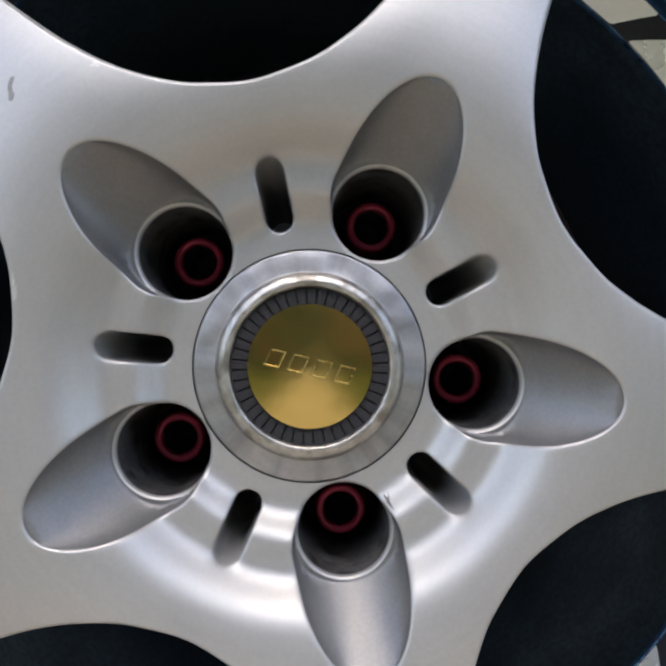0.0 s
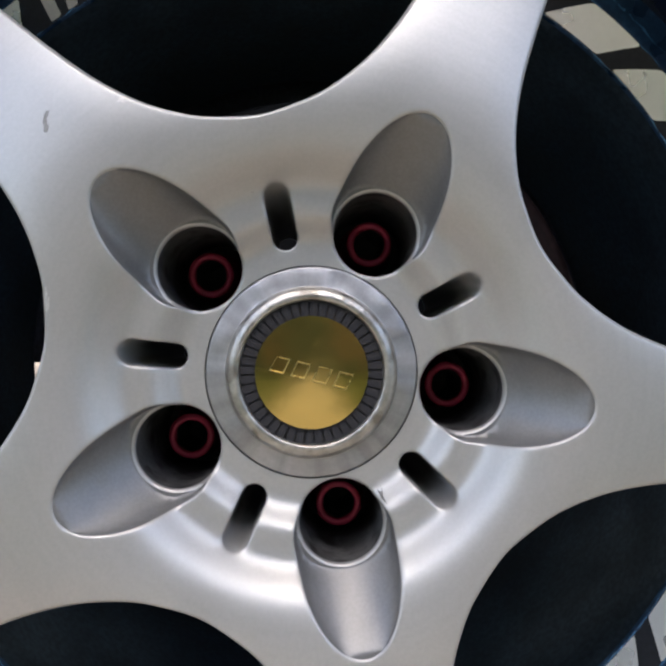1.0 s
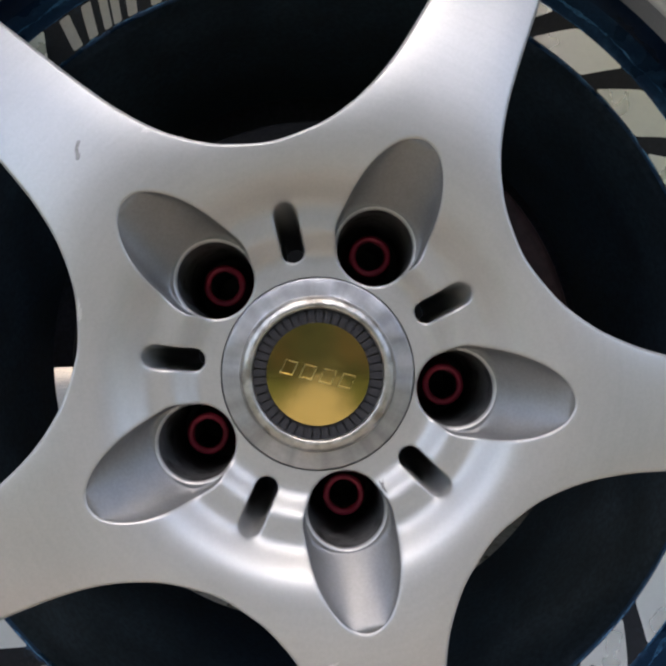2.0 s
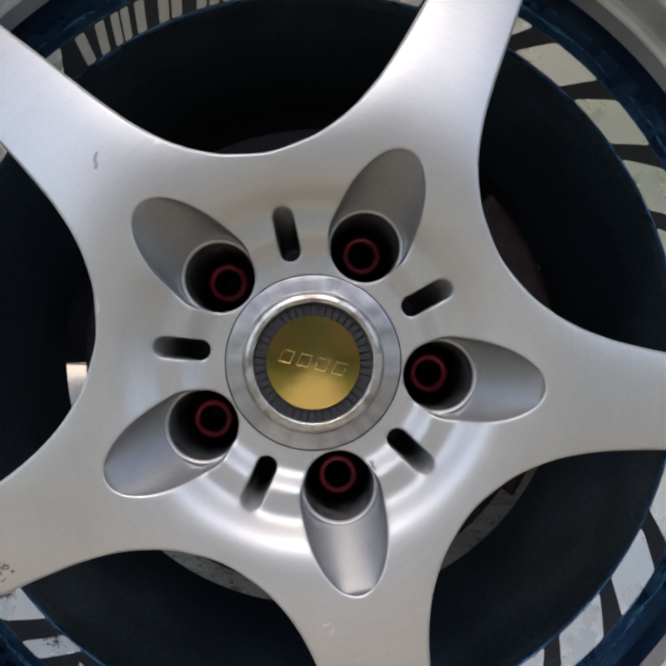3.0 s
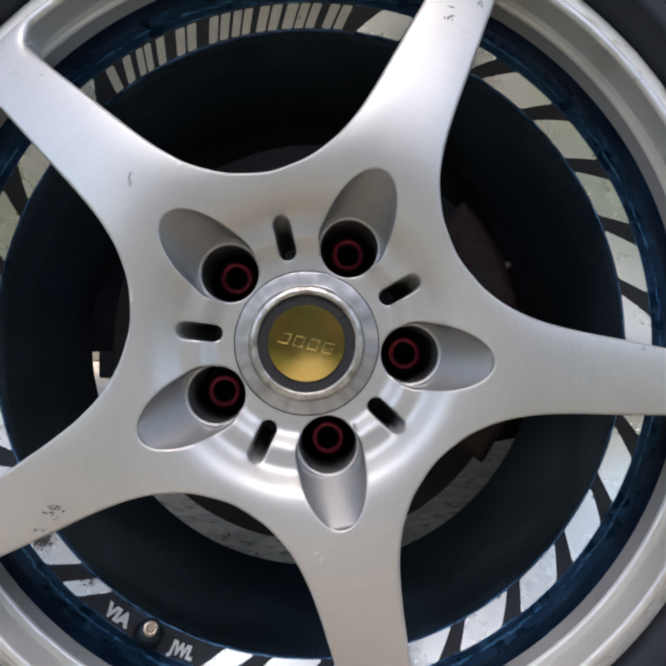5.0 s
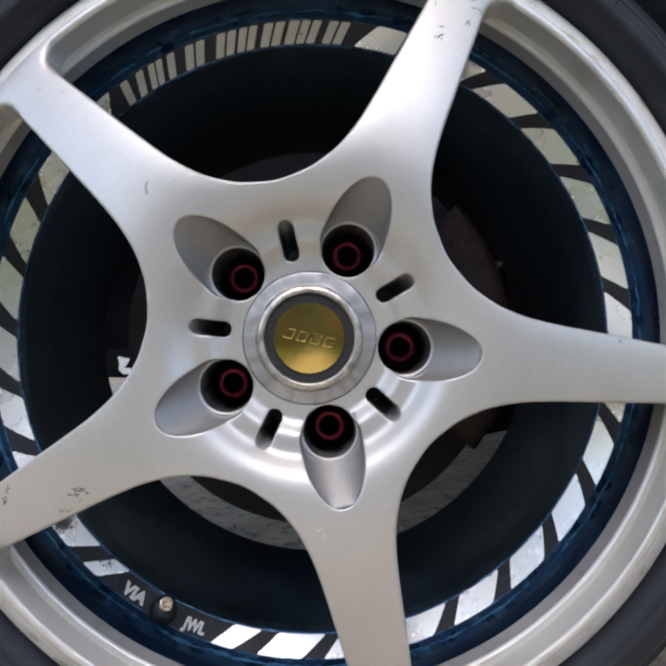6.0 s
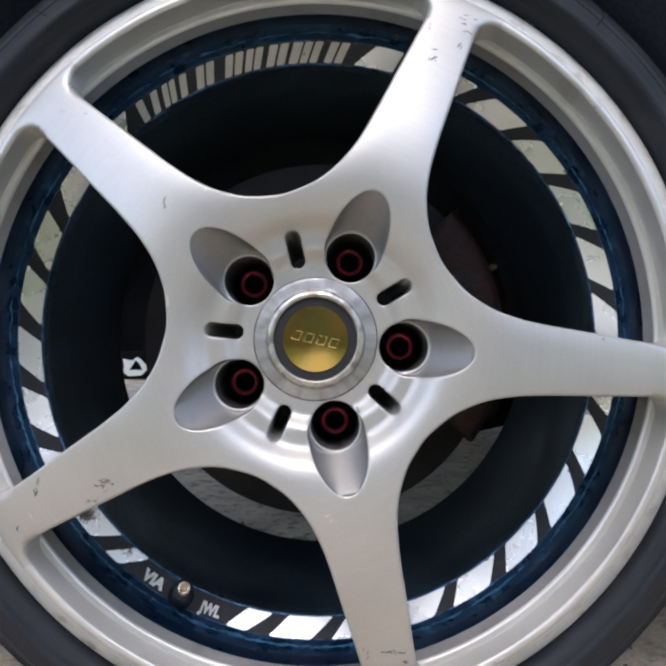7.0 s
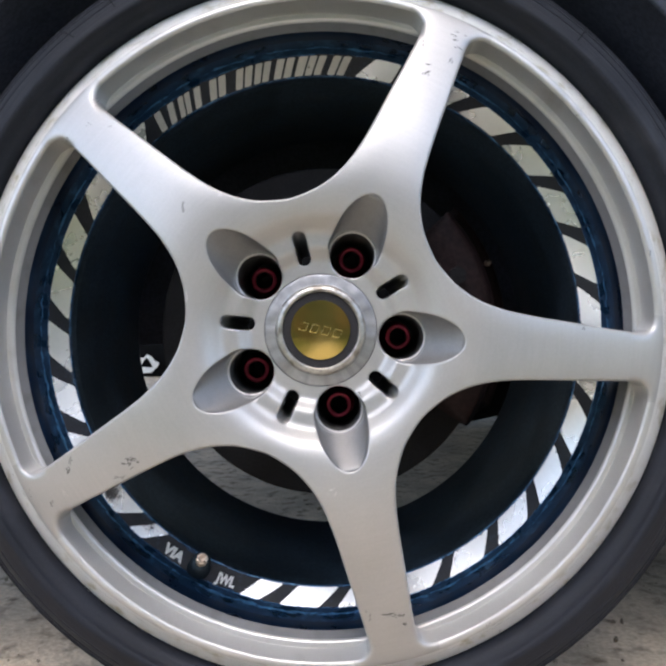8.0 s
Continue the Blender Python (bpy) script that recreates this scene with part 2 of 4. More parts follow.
def add_grass():
    """Unseen ground before the wheel: turf beside a grey strip toned for bounced light, neutral grey added beyond."""
    n, l = CONCRETE.node_tree.nodes, CONCRETE.node_tree.links
    b = n["Principled BSDF"]
    place = n.new("ShaderNodeSeparateXYZ")
    l.new(n.new("ShaderNodeTexCoord").outputs["Object"], place.inputs[0])
    wob = n.new("ShaderNodeTexNoise")
    wob.inputs["Scale"].default_value, wob.inputs["Detail"].default_value = 3.0, 5.0
    l.new(n.new("ShaderNodeTexCoord").outputs["Object"], wob.inputs["Vector"])
    add = n.new("ShaderNodeMath")
    add.operation = "MULTIPLY_ADD"
    l.new(wob.outputs["Fac"], add.inputs[0])
    add.inputs[1].default_value = 0.4
    l.new(place.outputs["Y"], add.inputs[2])
    mask = n.new("ShaderNodeMapRange")
    for key, v in (("From Min", -0.12), ("From Max", -0.27), ("To Min", 0.0), ("To Max", 1.0)):
        mask.inputs[key].default_value = v
    l.new(add.outputs[0], mask.inputs["Value"])
    far = n.new("ShaderNodeMapRange")
    for key, v in (("From Min", -5.0), ("From Max", -4.4), ("To Min", 0.0), ("To Max", 1.0)):
        far.inputs[key].default_value = v
    l.new(add.outputs[0], far.inputs["Value"])
    strip = n.new("ShaderNodeMath")
    strip.operation = "MULTIPLY"
    l.new(mask.outputs["Result"], strip.inputs[0])
    l.new(far.outputs["Result"], strip.inputs[1])
    away = n.new("ShaderNodeMath")
    away.operation = "ABSOLUTE"
    l.new(place.outputs["X"], away.inputs[0])
    ragged = n.new("ShaderNodeMath")
    ragged.operation = "MULTIPLY_ADD"
    l.new(wob.outputs["Fac"], ragged.inputs[0])
    ragged.inputs[1].default_value = 0.4
    l.new(away.outputs[0], ragged.inputs[2])
    beside = n.new("ShaderNodeMapRange")
    for key, v in (("From Min", 0.36), ("From Max", 0.54), ("To Min", 0.0), ("To Max", 1.0)):
        beside.inputs[key].default_value = v
    l.new(ragged.outputs[0], beside.inputs["Value"])
    turf = n.new("ShaderNodeMath")
    turf.operation = "MULTIPLY"
    l.new(strip.outputs[0], turf.inputs[0])
    l.new(beside.outputs["Result"], turf.inputs[1])
    # grey strip, brightened for the light it bounces up
    front_tone = n.new("ShaderNodeMix")
    front_tone.data_type = "RGBA"
    front_tone.inputs["B"].default_value = (0.38, 0.36, 0.305, 1)
    l.new(strip.outputs[0], front_tone.inputs["Factor"])
    l.new(b.inputs["Base Color"].links[0].from_socket, front_tone.inputs["A"])
    blend = n.new("ShaderNodeMix")
    blend.data_type = "RGBA"
    blend.inputs["B"].default_value = (0.048, 0.07, 0.013, 1)
    l.new(turf.outputs[0], blend.inputs["Factor"])
    l.new(front_tone.outputs["Result"], blend.inputs["A"])
    yard = n.new("ShaderNodeMapRange")
    for key, v in (("From Min", -4.4), ("From Max", -4.9), ("To Min", 0.0), ("To Max", 1.0)):
        yard.inputs[key].default_value = v
    l.new(add.outputs[0], yard.inputs["Value"])
    # neutral grey further out, added to cool the reflections
    far_tone = n.new("ShaderNodeMix")
    far_tone.data_type = "RGBA"
    far_tone.inputs["B"].default_value = (0.20, 0.196, 0.19, 1)
    l.new(yard.outputs["Result"], far_tone.inputs["Factor"])
    l.new(blend.outputs["Result"], far_tone.inputs["A"])
    l.new(far_tone.outputs["Result"], b.inputs["Base Color"])


add_grass()


def unseen_walls():
    """Unseen plain walls behind the way the camera goes, added to shape light and reflections."""
    bm = bmesh.new()
    bmesh.ops.create_cube(bm, size=1, matrix=Matrix.Translation((-0.3, -5.0, 2.0)) @ Matrix.Diagonal((6.6, 0.2, 4.0, 1)))
    bmesh.ops.bevel(bm, geom=bm.edges[:], offset=0.02, segments=2, affect="EDGES")
    part("unseen_wall", bm, GREEN_WALL, None, "unseen green wall added to shape light and reflections", False, "structure")
    # the lower one is added to grey the left stripes' reflections
    bm = bmesh.new()
    bmesh.ops.create_cube(bm, size=1, matrix=Matrix.Translation((6.3, -4.9, 0.98)) @ Matrix.Diagonal((6.9, 0.2, 2.0, 1)))
    bmesh.ops.bevel(bm, geom=bm.edges[:], offset=0.02, segments=2, affect="EDGES")
    part("unseen_low_wall", bm, GREEN_WALL, None, "unseen low green wall added to shape reflections", False, "structure")


unseen_walls()


def far_wall():
    """A plain weathered wall that closes the yard beyond the car."""
    bm = bmesh.new()
    bmesh.ops.create_cube(bm, size=1, matrix=Matrix.Translation((0, 7.2, 1.2)) @ Matrix.Diagonal((18, 0.2, 2.42, 1)))
    bmesh.ops.bevel(bm, geom=bm.edges[:], offset=0.02, segments=2, affect="EDGES")
    part("wall_far", bm, PLASTER, None, "weathered olive-tan wall beyond the car", False, "structure")


far_wall()


def unseen_roof():
    """An unseen plain roof over the parked car, open to the front, added to block sky light."""
    bm = bmesh.new()
    bmesh.ops.create_cube(bm, size=1, matrix=Matrix.Translation((0, 1.47, 2.75)) @ Matrix.Diagonal((9, 4.76, 0.1, 1)))
    bmesh.ops.bevel(bm, geom=bm.edges[:], offset=0.02, segments=2, affect="EDGES")
    part("unseen_ceiling", bm, PLASTER, None, "unseen grey roof added to block sky light", False, "structure")


unseen_roof()


def wheel_well():
    root = thing("wheel_well", (0, 0, HUB_Z), "black wheel arch with plastic liner over the tyre", "wheel arch")
    root["kind"] = "structure"
    prof = rounded([(430, 2), (345, 4), (348, 14), (350, 60), (350, 285), (330, 300), (60, 302)], 12, 4)
    part("liner", revolve(prof, 60, None, -8, 184), LINER, root)
    bm = bmesh.new()
    rows = []
    for x in sorted({*np.linspace(-0.8, 1.9, 28).round(3), *(0.428 * math.cos(a) for a in np.linspace(0.0, math.pi, 25))}):
        low = max(-0.1, math.sqrt(max(0.0, 0.428 ** 2 - x * x))) if abs(x) < 0.428 else -0.1
        top = 0.56 + 0.05 * math.sin(min(1.0, (x + 0.8) / 1.6) * math.pi / 2)
        nose = 0.14 * max(0.0, (-0.3 - x) / 0.5) ** 2  # the front corner turns in
        col = [bm.verts.new((x, 0.0015 - 0.008 * math.sin(math.pi * k / 8) + 0.05 * (k / 8) ** 6 + nose, low + (top - low) * k / 8)) for k in range(9)]
        col += [bm.verts.new((x, y + nose * 0.5, top + 0.012 + 0.08 * math.sin(math.pi * y / 1.7))) for y in (0.12, 0.35, 0.65, 0.95, 1.25, 1.6)]
        rows.append(col)
    for p, q in zip(rows, rows[1:]):
        for k in range(14):
            bm.faces.new((p[k], q[k], q[k + 1], p[k + 1]))
    bmesh.ops.recalc_face_normals(bm, faces=bm.faces)
    part("fender", bm, BODY_PAINT, root, "dark painted body side and bonnet over the wheel arch")
    return root


wheel_well()

# ---- the wheel: its face ----
wheel = thing("car_wheel", (0, 0, HUB_Z), "silver five-spoke alloy wheel with low-profile black tyre standing on concrete", "car wheel")
SPOKE_AT = 67.1  # angle of one spoke
LUG_R, BORE_R = 55.2, 15.25
FACE = [(0, -34.4), (40, -34.4), (46.6, -34.5), (48.6, -35.2), (50.4, -36.6), (53.4, -40.0), (55.2, -41.6), (57.0, -42.3), (61, -42.7), (65.0, -43.2), (67.2, -44.3), (69.6, -46.9), (73.0, -50.7), (76, -53.2), (80, -55.2), (86, -57.0), (95, -58.4), (107, -58.5), (120, -57.0), (135, -54.0), (150, -49.8), (165, -45.0), (180, -40.0), (195, -34.6), (208, -29.6), (220, -24.8), (231, -20.6), (235, -19.0), (238, -17.7), (240.5, -16.6), (242, -15.8), (243.2, -15.0), (244.5, -13.9), (246.2, -12.5), (252, -7.7)]
face_curve = spline([(-10, -34.4)] + FACE + [(275, 6)], 10)


def face_depth(r):
    return np.interp(r, face_curve[:, 0], face_curve[:, 1])


# gutter that runs from each lug bore up into the spoke: an egg-shaped mouth with a sloping round floor
GUT_MID, GUT_IN, GUT_OUT, GUT_HALF, LEDGE = 58.6, 15.8, 36.2, 17.7, -36.2  # LEDGE: depth of the flat ring round the bore


def gutter_half(u):
    k = (u - GUT_MID) / np.where(u > GUT_MID, GUT_OUT, GUT_IN)
    return GUT_HALF * np.sqrt(np.maximum(1 - k * k, 0.0))


def gutter_outline():
    a = np.linspace(0, 2 * math.pi, 120, endpoint=False)
    return np.c_[GUT_MID + np.where(np.cos(a) > 0, GUT_OUT, GUT_IN) * np.cos(a), GUT_HALF * np.sin(a)]


def gutter_floor(u):
    return LEDGE - (u - 71.9) * 22.6 / 22.6


# outline of a window's half beside the spoke, in the spoke's frame
SPOKE_EDGE = [(65.4, 62.4), (71.6, 52.1), (79.8, 43.1), (88.7, 35.5), (102.7, 28.1), (119.2, 23.6), (137.5, 21.4), (156.8, 20.2), (177.4, 19.1), (198.7, 17.9), (217.9, 17.2), (229.4, 17.1)]
WINDOW_R, CORNER = 236.8, 11.6
edge = spline(SPOKE_EDGE, 6)
apex = radians(36)
cu, cv = math.sqrt((WINDOW_R - CORNER) ** 2 - (edge[-1][1] + CORNER) ** 2), edge[-1][1] + CORNER
turn = math.atan2(cv, cu)
corner = [(cu + CORNER * math.cos(a), cv + CORNER * math.sin(a)) for a in np.linspace(-math.pi / 2, turn, 10)]
outer = [(WINDOW_R * math.cos(a), WINDOW_R * math.sin(a)) for a in np.linspace(turn, apex, 14)[1:]]
edge[0] = (math.hypot(*edge[0]) * math.cos(apex), math.hypot(*edge[0]) * math.sin(apex))
half_window = np.array([tuple(p) for p in edge] + corner + outer)


def resample(line, step):
    d = np.concatenate([[0], np.cumsum(np.hypot(*np.diff(line, axis=0).T))])
    n = max(2, int(round(d[-1] / step)) + 1)
    s = np.linspace(0, d[-1], n)
    return np.c_[np.interp(s, d, line[:, 0]), np.interp(s, d, line[:, 1])]


half_window = resample(half_window, 2.0)


def mirrored_over_apex(line):
    c, s = math.cos(2 * apex), math.sin(2 * apex)
    return np.c_[line[:, 0] * c + line[:, 1] * s, line[:, 0] * s - line[:, 1] * c]


whole_window = np.concatenate([half_window[::-1], mirrored_over_apex(half_window)[1:-1]])
SLOT_R, SLOT_IN, SLOT_OUT = 4.6, 49.9, 63.2
slot_a = np.array([math.cos(apex), math.sin(apex)])


def line_distance(pts, line, closed=True):
    """Distance of points from a polyline, and the side: negative inside."""
    a = line
    b = np.roll(line, -1, axis=0)
    if not closed:
        a, b = line[:-1], line[1:]
    best = np.full(len(pts), 1e9)
    inside = np.zeros(len(pts), bool)
    for p, q in zip(a, b):
        e = q - p
        t = np.clip(((pts - p) @ e) / max(e @ e, 1e-12), 0, 1)
        best = np.minimum(best, np.hypot(*(pts - p - t[:, None] * e).T))
        cross = (p[1] > pts[:, 1]) != (q[1] > pts[:, 1])
        with np.errstate(divide="ignore", invalid="ignore"):
            inside ^= cross & (pts[:, 0] < (q[0] - p[0]) * (pts[:, 1] - p[1]) / (q[1] - p[1]) + p[0])
    return np.where(inside, -best, best)


def slot_distance(pts):
    t = np.clip(pts @ slot_a, SLOT_IN, SLOT_OUT)
    return np.hypot(*(pts - t[:, None] * slot_a).T) - SLOT_R


def folded(pts):
    return np.c_[pts[:, 0], np.abs(pts[:, 1])]


def rounding(dist, r):
    """Drop of a rounded edge of radius r at a distance from the edge."""
    x = np.clip(1 - dist / r, 0, 1)
    return r * (1 - np.sqrt(np.maximum(1 - x * x, 0)))


def depth_at(pts):
    r = np.hypot(*pts.T)
    f = folded(pts)
    face = face_depth(r)
    win = line_distance(f, whole_window)
    # the spoke is faintly crowned and its edges are rounded
    face = face + np.where(r > 218, rounding(np.maximum(win, 0), 4.0), 0.5 * rounding(np.maximum(win, 0), 1.75) + 1.25 * np.clip(1 - win / 1.2, 0, 1)) + 0.9 * np.clip(1 - win / 14, 0, 1) ** 2
    face = face + rounding(np.maximum(slot_distance(f), 0), 1.0)
    mouth = line_distance(pts, gutter_outline())
    across = np.clip(np.abs(pts[:, 1]) / np.maximum(gutter_half(pts[:, 0]), 1e-6), 0, 1)
    sunk = 0.8 + np.maximum(gutter_floor(pts[:, 0]) - face - 0.8, 0) * np.sqrt(1 - across ** 2)
    d = face + np.where(mouth < 0, sunk, rounding(np.maximum(mouth, 0), 0.8))
    d = np.where(mouth < 0, np.maximum(np.minimum(d, LEDGE), face + 0.4), d)
    bore = np.hypot(pts[:, 0] - LUG_R, pts[:, 1]) - BORE_R
    return d + rounding(np.maximum(bore, 0), 1.3)


def offset(line, by, closed=True):
    """A line moved sideways, to the left of its run."""
    if closed:
        t = np.roll(line, -1, axis=0) - np.roll(line, 1, axis=0)
    else:
        t = np.gradient(line, axis=0)
    t /= np.hypot(*t.T)[:, None]
    return line + by * np.c_[-t[:, 1], t[:, 0]]


RIM_JOIN = 246.2  # where the face's flange hands over to the rim's rolled edge
INNER = 38.8


def sector_mesh():
    """Points and triangles of one fifth of the face, the spoke along +u."""
    from mathutils.geometry import delaunay_2d_cdt
    pts, links = [], []

    def add(line, closed=False):
        k = len(pts)
        pts.extend(tuple(p) for p in line)
        links.extend((k + i, k + i + 1) for i in range(len(line) - 1))
        if closed:
            links.append((k + len(line) - 1, k))

    def in_sector(line, slack=1e-6):
        return np.abs(np.arctan2(line[:, 1], line[:, 0])) <= apex + slack

    gut = gutter_outline()
    for sign in (1, -1):
        flip = np.array([1, sign])
        add(half_window * flip)
        for by in (0.25, 0.7, 1.2, 1.75, 2.65, 4.5, 6.2, 8.0):
            line = offset(half_window, -by, False)
            line = line[in_sector(line, -0.8 / np.hypot(*line.T)) & (np.hypot(*line.T) < RIM_JOIN - 0.6)]
            pts.extend(tuple(p) for p in line * flip)
        # half of the slot on the sector's edge
        for by in (0.0, 0.2, 0.55, 1.05):
            rr = SLOT_R + by
            side = np.array([slot_a[1], -slot_a[0]])
            arc_in = [slot_a * SLOT_IN + rr * (math.sin(a) * side - math.cos(a) * slot_a) for a in np.linspace(0, math.pi / 2, 9)]
            arc_out = [slot_a * SLOT_OUT + rr * (math.cos(a) * side + math.sin(a) * slot_a) for a in np.linspace(0, math.pi / 2, 9)]
            straight = [arc_in[-1] + (arc_out[0] - arc_in[-1]) * t for t in np.linspace(0, 1, 8)[1:-1]]
            line = np.array(arc_in + straight + arc_out)
            if by == 0:
                add(line * flip)
            else:
                pts.extend(tuple(p) for p in line * flip)
        edge_r = np.concatenate([np.linspace(INNER, SLOT_IN - SLOT_R - 1.05, 3), SLOT_IN - SLOT_R - np.array([0.55, 0.2, 0]), SLOT_OUT + SLOT_R + np.array([0, 0.2, 0.55, 1.05]), np.linspace(SLOT_OUT + SLOT_R + 2.6, math.hypot(*half_window[0]) - 3.2, 8), math.hypot(*half_window[0]) - np.array([1.75, 1.2, 0.7, 0.25, 0]), WINDOW_R + np.array([0, 0.25, 0.7, 1.2, 1.75, 2.65, 4.5, 6.2, 8.0]), [RIM_JOIN]])
        for low, high in ((0, SLOT_IN), (SLOT_OUT, 100), (200, 300)):
            add(np.array([(r * slot_a[0], r * slot_a[1] * sign) for r in edge_r if low < r < high]))
    for r in (239.45, 241.3, 243.0, 244.8):  # the crease where the spoke meets the lip
        pts.extend((r * math.cos(a), r * math.sin(a)) for a in np.linspace(-turn, turn, 25))
    for by in (-2.5, -1.2, -0.45, -0.05, 0.05, 0.3, 0.8, 1.9):
        line = offset(gut, -by)
        line = line[np.hypot(line[:, 0] - LUG_R, line[:, 1]) > BORE_R + 0.4]
        pts.extend(tuple(p) for p in line)
    clear = np.hypot(gut[:, 0] - LUG_R, gut[:, 1]) > BORE_R + 0.4
    first = int(np.argmax(clear & ~np.roll(clear, 1)))
    add(np.roll(gut, -first, axis=0)[:int(clear.sum())])  # the mouth's edge is a sharp line
    for by in (0.0, 0.12, 0.45, 1.0, 1.5, 2.0, 2.6):
        a = np.linspace(0, 2 * math.pi, 72, endpoint=False)
        ring = np.c_[LUG_R + (BORE_R + by) * np.cos(a), (BORE_R + by) * np.sin(a)]
        ring = ring[np.hypot(*ring.T) > INNER + 0.05]
        if by == 0:
            add(ring, True)
        else:
            pts.extend(tuple(p) for p in ring)
    for r in (INNER, RIM_JOIN):
        n = 41 if r == INNER else 81
        add(np.array([(r * math.cos(a), r * math.sin(a)) for a in np.linspace(-apex, apex, n)]))
    step, fixed = 2.6, np.array(pts)
    rows = np.arange(30, 250, step * 0.866)
    free = np.array([(u, v + (step / 2 if i % 2 else 0)) for i, u in enumerate(rows) for v in np.arange(-150, 150, step)])
    r = np.hypot(*free.T)
    free = free[(r > INNER + 1) & (r < RIM_JOIN - 1) & in_sector(free, -1.1 / r)]
    keep = (line_distance(folded(free), whole_window) > 1.0) & (slot_distance(folded(free)) > 1.0) & (np.hypot(free[:, 0] - LUG_R, free[:, 1]) > BORE_R + 1)
    free = free[keep]
    near = np.min(np.hypot(free[:, None, 0] - fixed[None, :, 0], free[:, None, 1] - fixed[None, :, 1]), axis=1)
    free = free[near > 1.1]
    pts.extend(tuple(p) for p in free)
    vs, _, fs, _, _, _ = delaunay_2d_cdt([Vector(p) for p in pts], links, [], 0, 1e-4)
    vs = np.array([tuple(v) for v in vs])
    tri = np.array([tuple(f) for f in fs if len(f) == 3])
    mid = vs[tri].mean(axis=1)
    ok = (line_distance(folded(mid), whole_window) > 0) & (slot_distance(folded(mid)) > -0.02) & (np.hypot(mid[:, 0] - LUG_R, mid[:, 1]) > BORE_R - 0.01)
    r = np.hypot(*mid.T)
    ok &= (r > INNER - 0.05) & (r < RIM_JOIN + 0.05) & in_sector(mid)
    area = np.abs(np.cross(vs[tri[:, 1]] - vs[tri[:, 0]], vs[tri[:, 2]] - vs[tri[:, 0]]))
    return vs, tri[ok & (area > 3e-3)]


def build_face():
    """The cast face as one surface, then handed out to hub, spokes and flange with shared normals."""
    vs, tri = sector_mesh()
    deep = depth_at(vs)
    bm = bmesh.new()
    for k in range(5):
        a = radians(SPOKE_AT - 72 * k)
        c, s = math.cos(a), math.sin(a)
        made = [bm.verts.new((MM * (u * c - v * s), MM * d, MM * (u * s + v * c))) for (u, v), d in zip(vs, deep)]
        for t in tri:
            try:
                bm.faces.new([made[i] for i in t])
            except ValueError:
                pass
    bmesh.ops.remove_doubles(bm, verts=bm.verts, dist=2e-5)
    for f in bm.faces:
        f.normal_update()
        if f.normal.y > 0:
            f.normal_flip()
    # the walls of windows, slots and bores go back from every open edge
    rim = [e for e in bm.edges if e.is_boundary]
    skirt = {}

    def back_of(v):
        x, z = v.co.x / MM, v.co.z / MM
        r = math.hypot(x, z)
        if r > RIM_JOIN - 0.3 or r < INNER + 0.12:
            return None
        ang = (math.degrees(math.atan2(z, x)) - SPOKE_AT + 36) % 72 - 36
        u, w = r * math.cos(radians(ang)), abs(r * math.sin(radians(ang)))
        if math.hypot(u - LUG_R, w) < BORE_R + 0.5:
            return 22.0
        if r < 75:
            return 30.0
        return -1.5
    walls = []
    for e in rim:
        p, q = e.verts
        bp, bq = back_of(p), back_of(q)
        if bp is None or bq is None:
            continue
        for v, b in ((p, bp), (q, bq)):
            if v not in skirt:
                w1 = bm.verts.new((v.co.x, v.co.y + 0.0012, v.co.z))
                far = math.hypot(v.co.x, v.co.z) / MM
                pull = 1 - 3.4 / far * max(0.0, min(1.0, (far - 226) / 9))  # the rim's side leans inwards
                if far < 75 and b > 25:  # the slots' outer ends slope
                    pull = 1 - 8.5 / far * max(0.0, min(1.0, (far - 48) / 20))
                w2 = bm.verts.new((v.co.x * pull, b * MM, v.co.z * pull))
                skirt[v] = (w1, w2)
        face = e.link_faces[0]
        i = [l.vert for l in face.loops]
        j = i.index(p)
        a, b = (p, q) if i[(j + 1) % 3] is q else (q, p)
        walls.append((a, b))
    for a, b in walls:
        bm.faces.new((b, a, skirt[a][0], skirt[b][0]))
        bm.faces.new((skirt[b][0], skirt[a][0], skirt[a][1], skirt[b][1]))
    bm.normal_update()
    bm.verts.index_update()
    co = np.array([tuple(v.co) for v in bm.verts])
    no = np.array([tuple(v.normal) for v in bm.verts])
    bins = {}
    for f in bm.faces:
        m = f.calc_center_median()
        r = math.hypot(m.x, m.z) / MM
        k = round((SPOKE_AT - math.degrees(math.atan2(m.z, m.x))) / 72) % 5
        inside = abs((math.degrees(math.atan2(m.z, m.x)) - SPOKE_AT + 36) % 72 - 36) < math.degrees(turn)  # within a spoke's end
        if r < 86:
            key = "hub"
        elif r > WINDOW_R - 5.5 and abs(f.normal.y) < 0.45 or WINDOW_R + 0.3 < r < 243 and not inside:
            key = "side"
        else:
            key = "flange" if r > 243 else k
        spin = radians(SPOKE_AT - 72 * k)
        u, v = (m.x * math.cos(spin) + m.z * math.sin(spin)) / MM, (m.z * math.cos(spin) - m.x * math.sin(spin)) / MM
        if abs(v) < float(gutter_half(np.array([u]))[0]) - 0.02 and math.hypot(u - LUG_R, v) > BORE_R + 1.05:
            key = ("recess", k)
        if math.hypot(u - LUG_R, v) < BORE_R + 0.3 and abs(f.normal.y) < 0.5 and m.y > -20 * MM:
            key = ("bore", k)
        bins.setdefault(key, []).append([v.index for v in f.verts])
    bm.free()
    # slivers between a bore and its recess belong to the recess
    owner = {}

    def root_of(i):
        while owner.get(i, i) != i:
            i = owner[i]
        return i
    for f in bins["hub"]:
        for i in f[1:]:
            owner[root_of(i)] = root_of(f[0])
    groups = {}
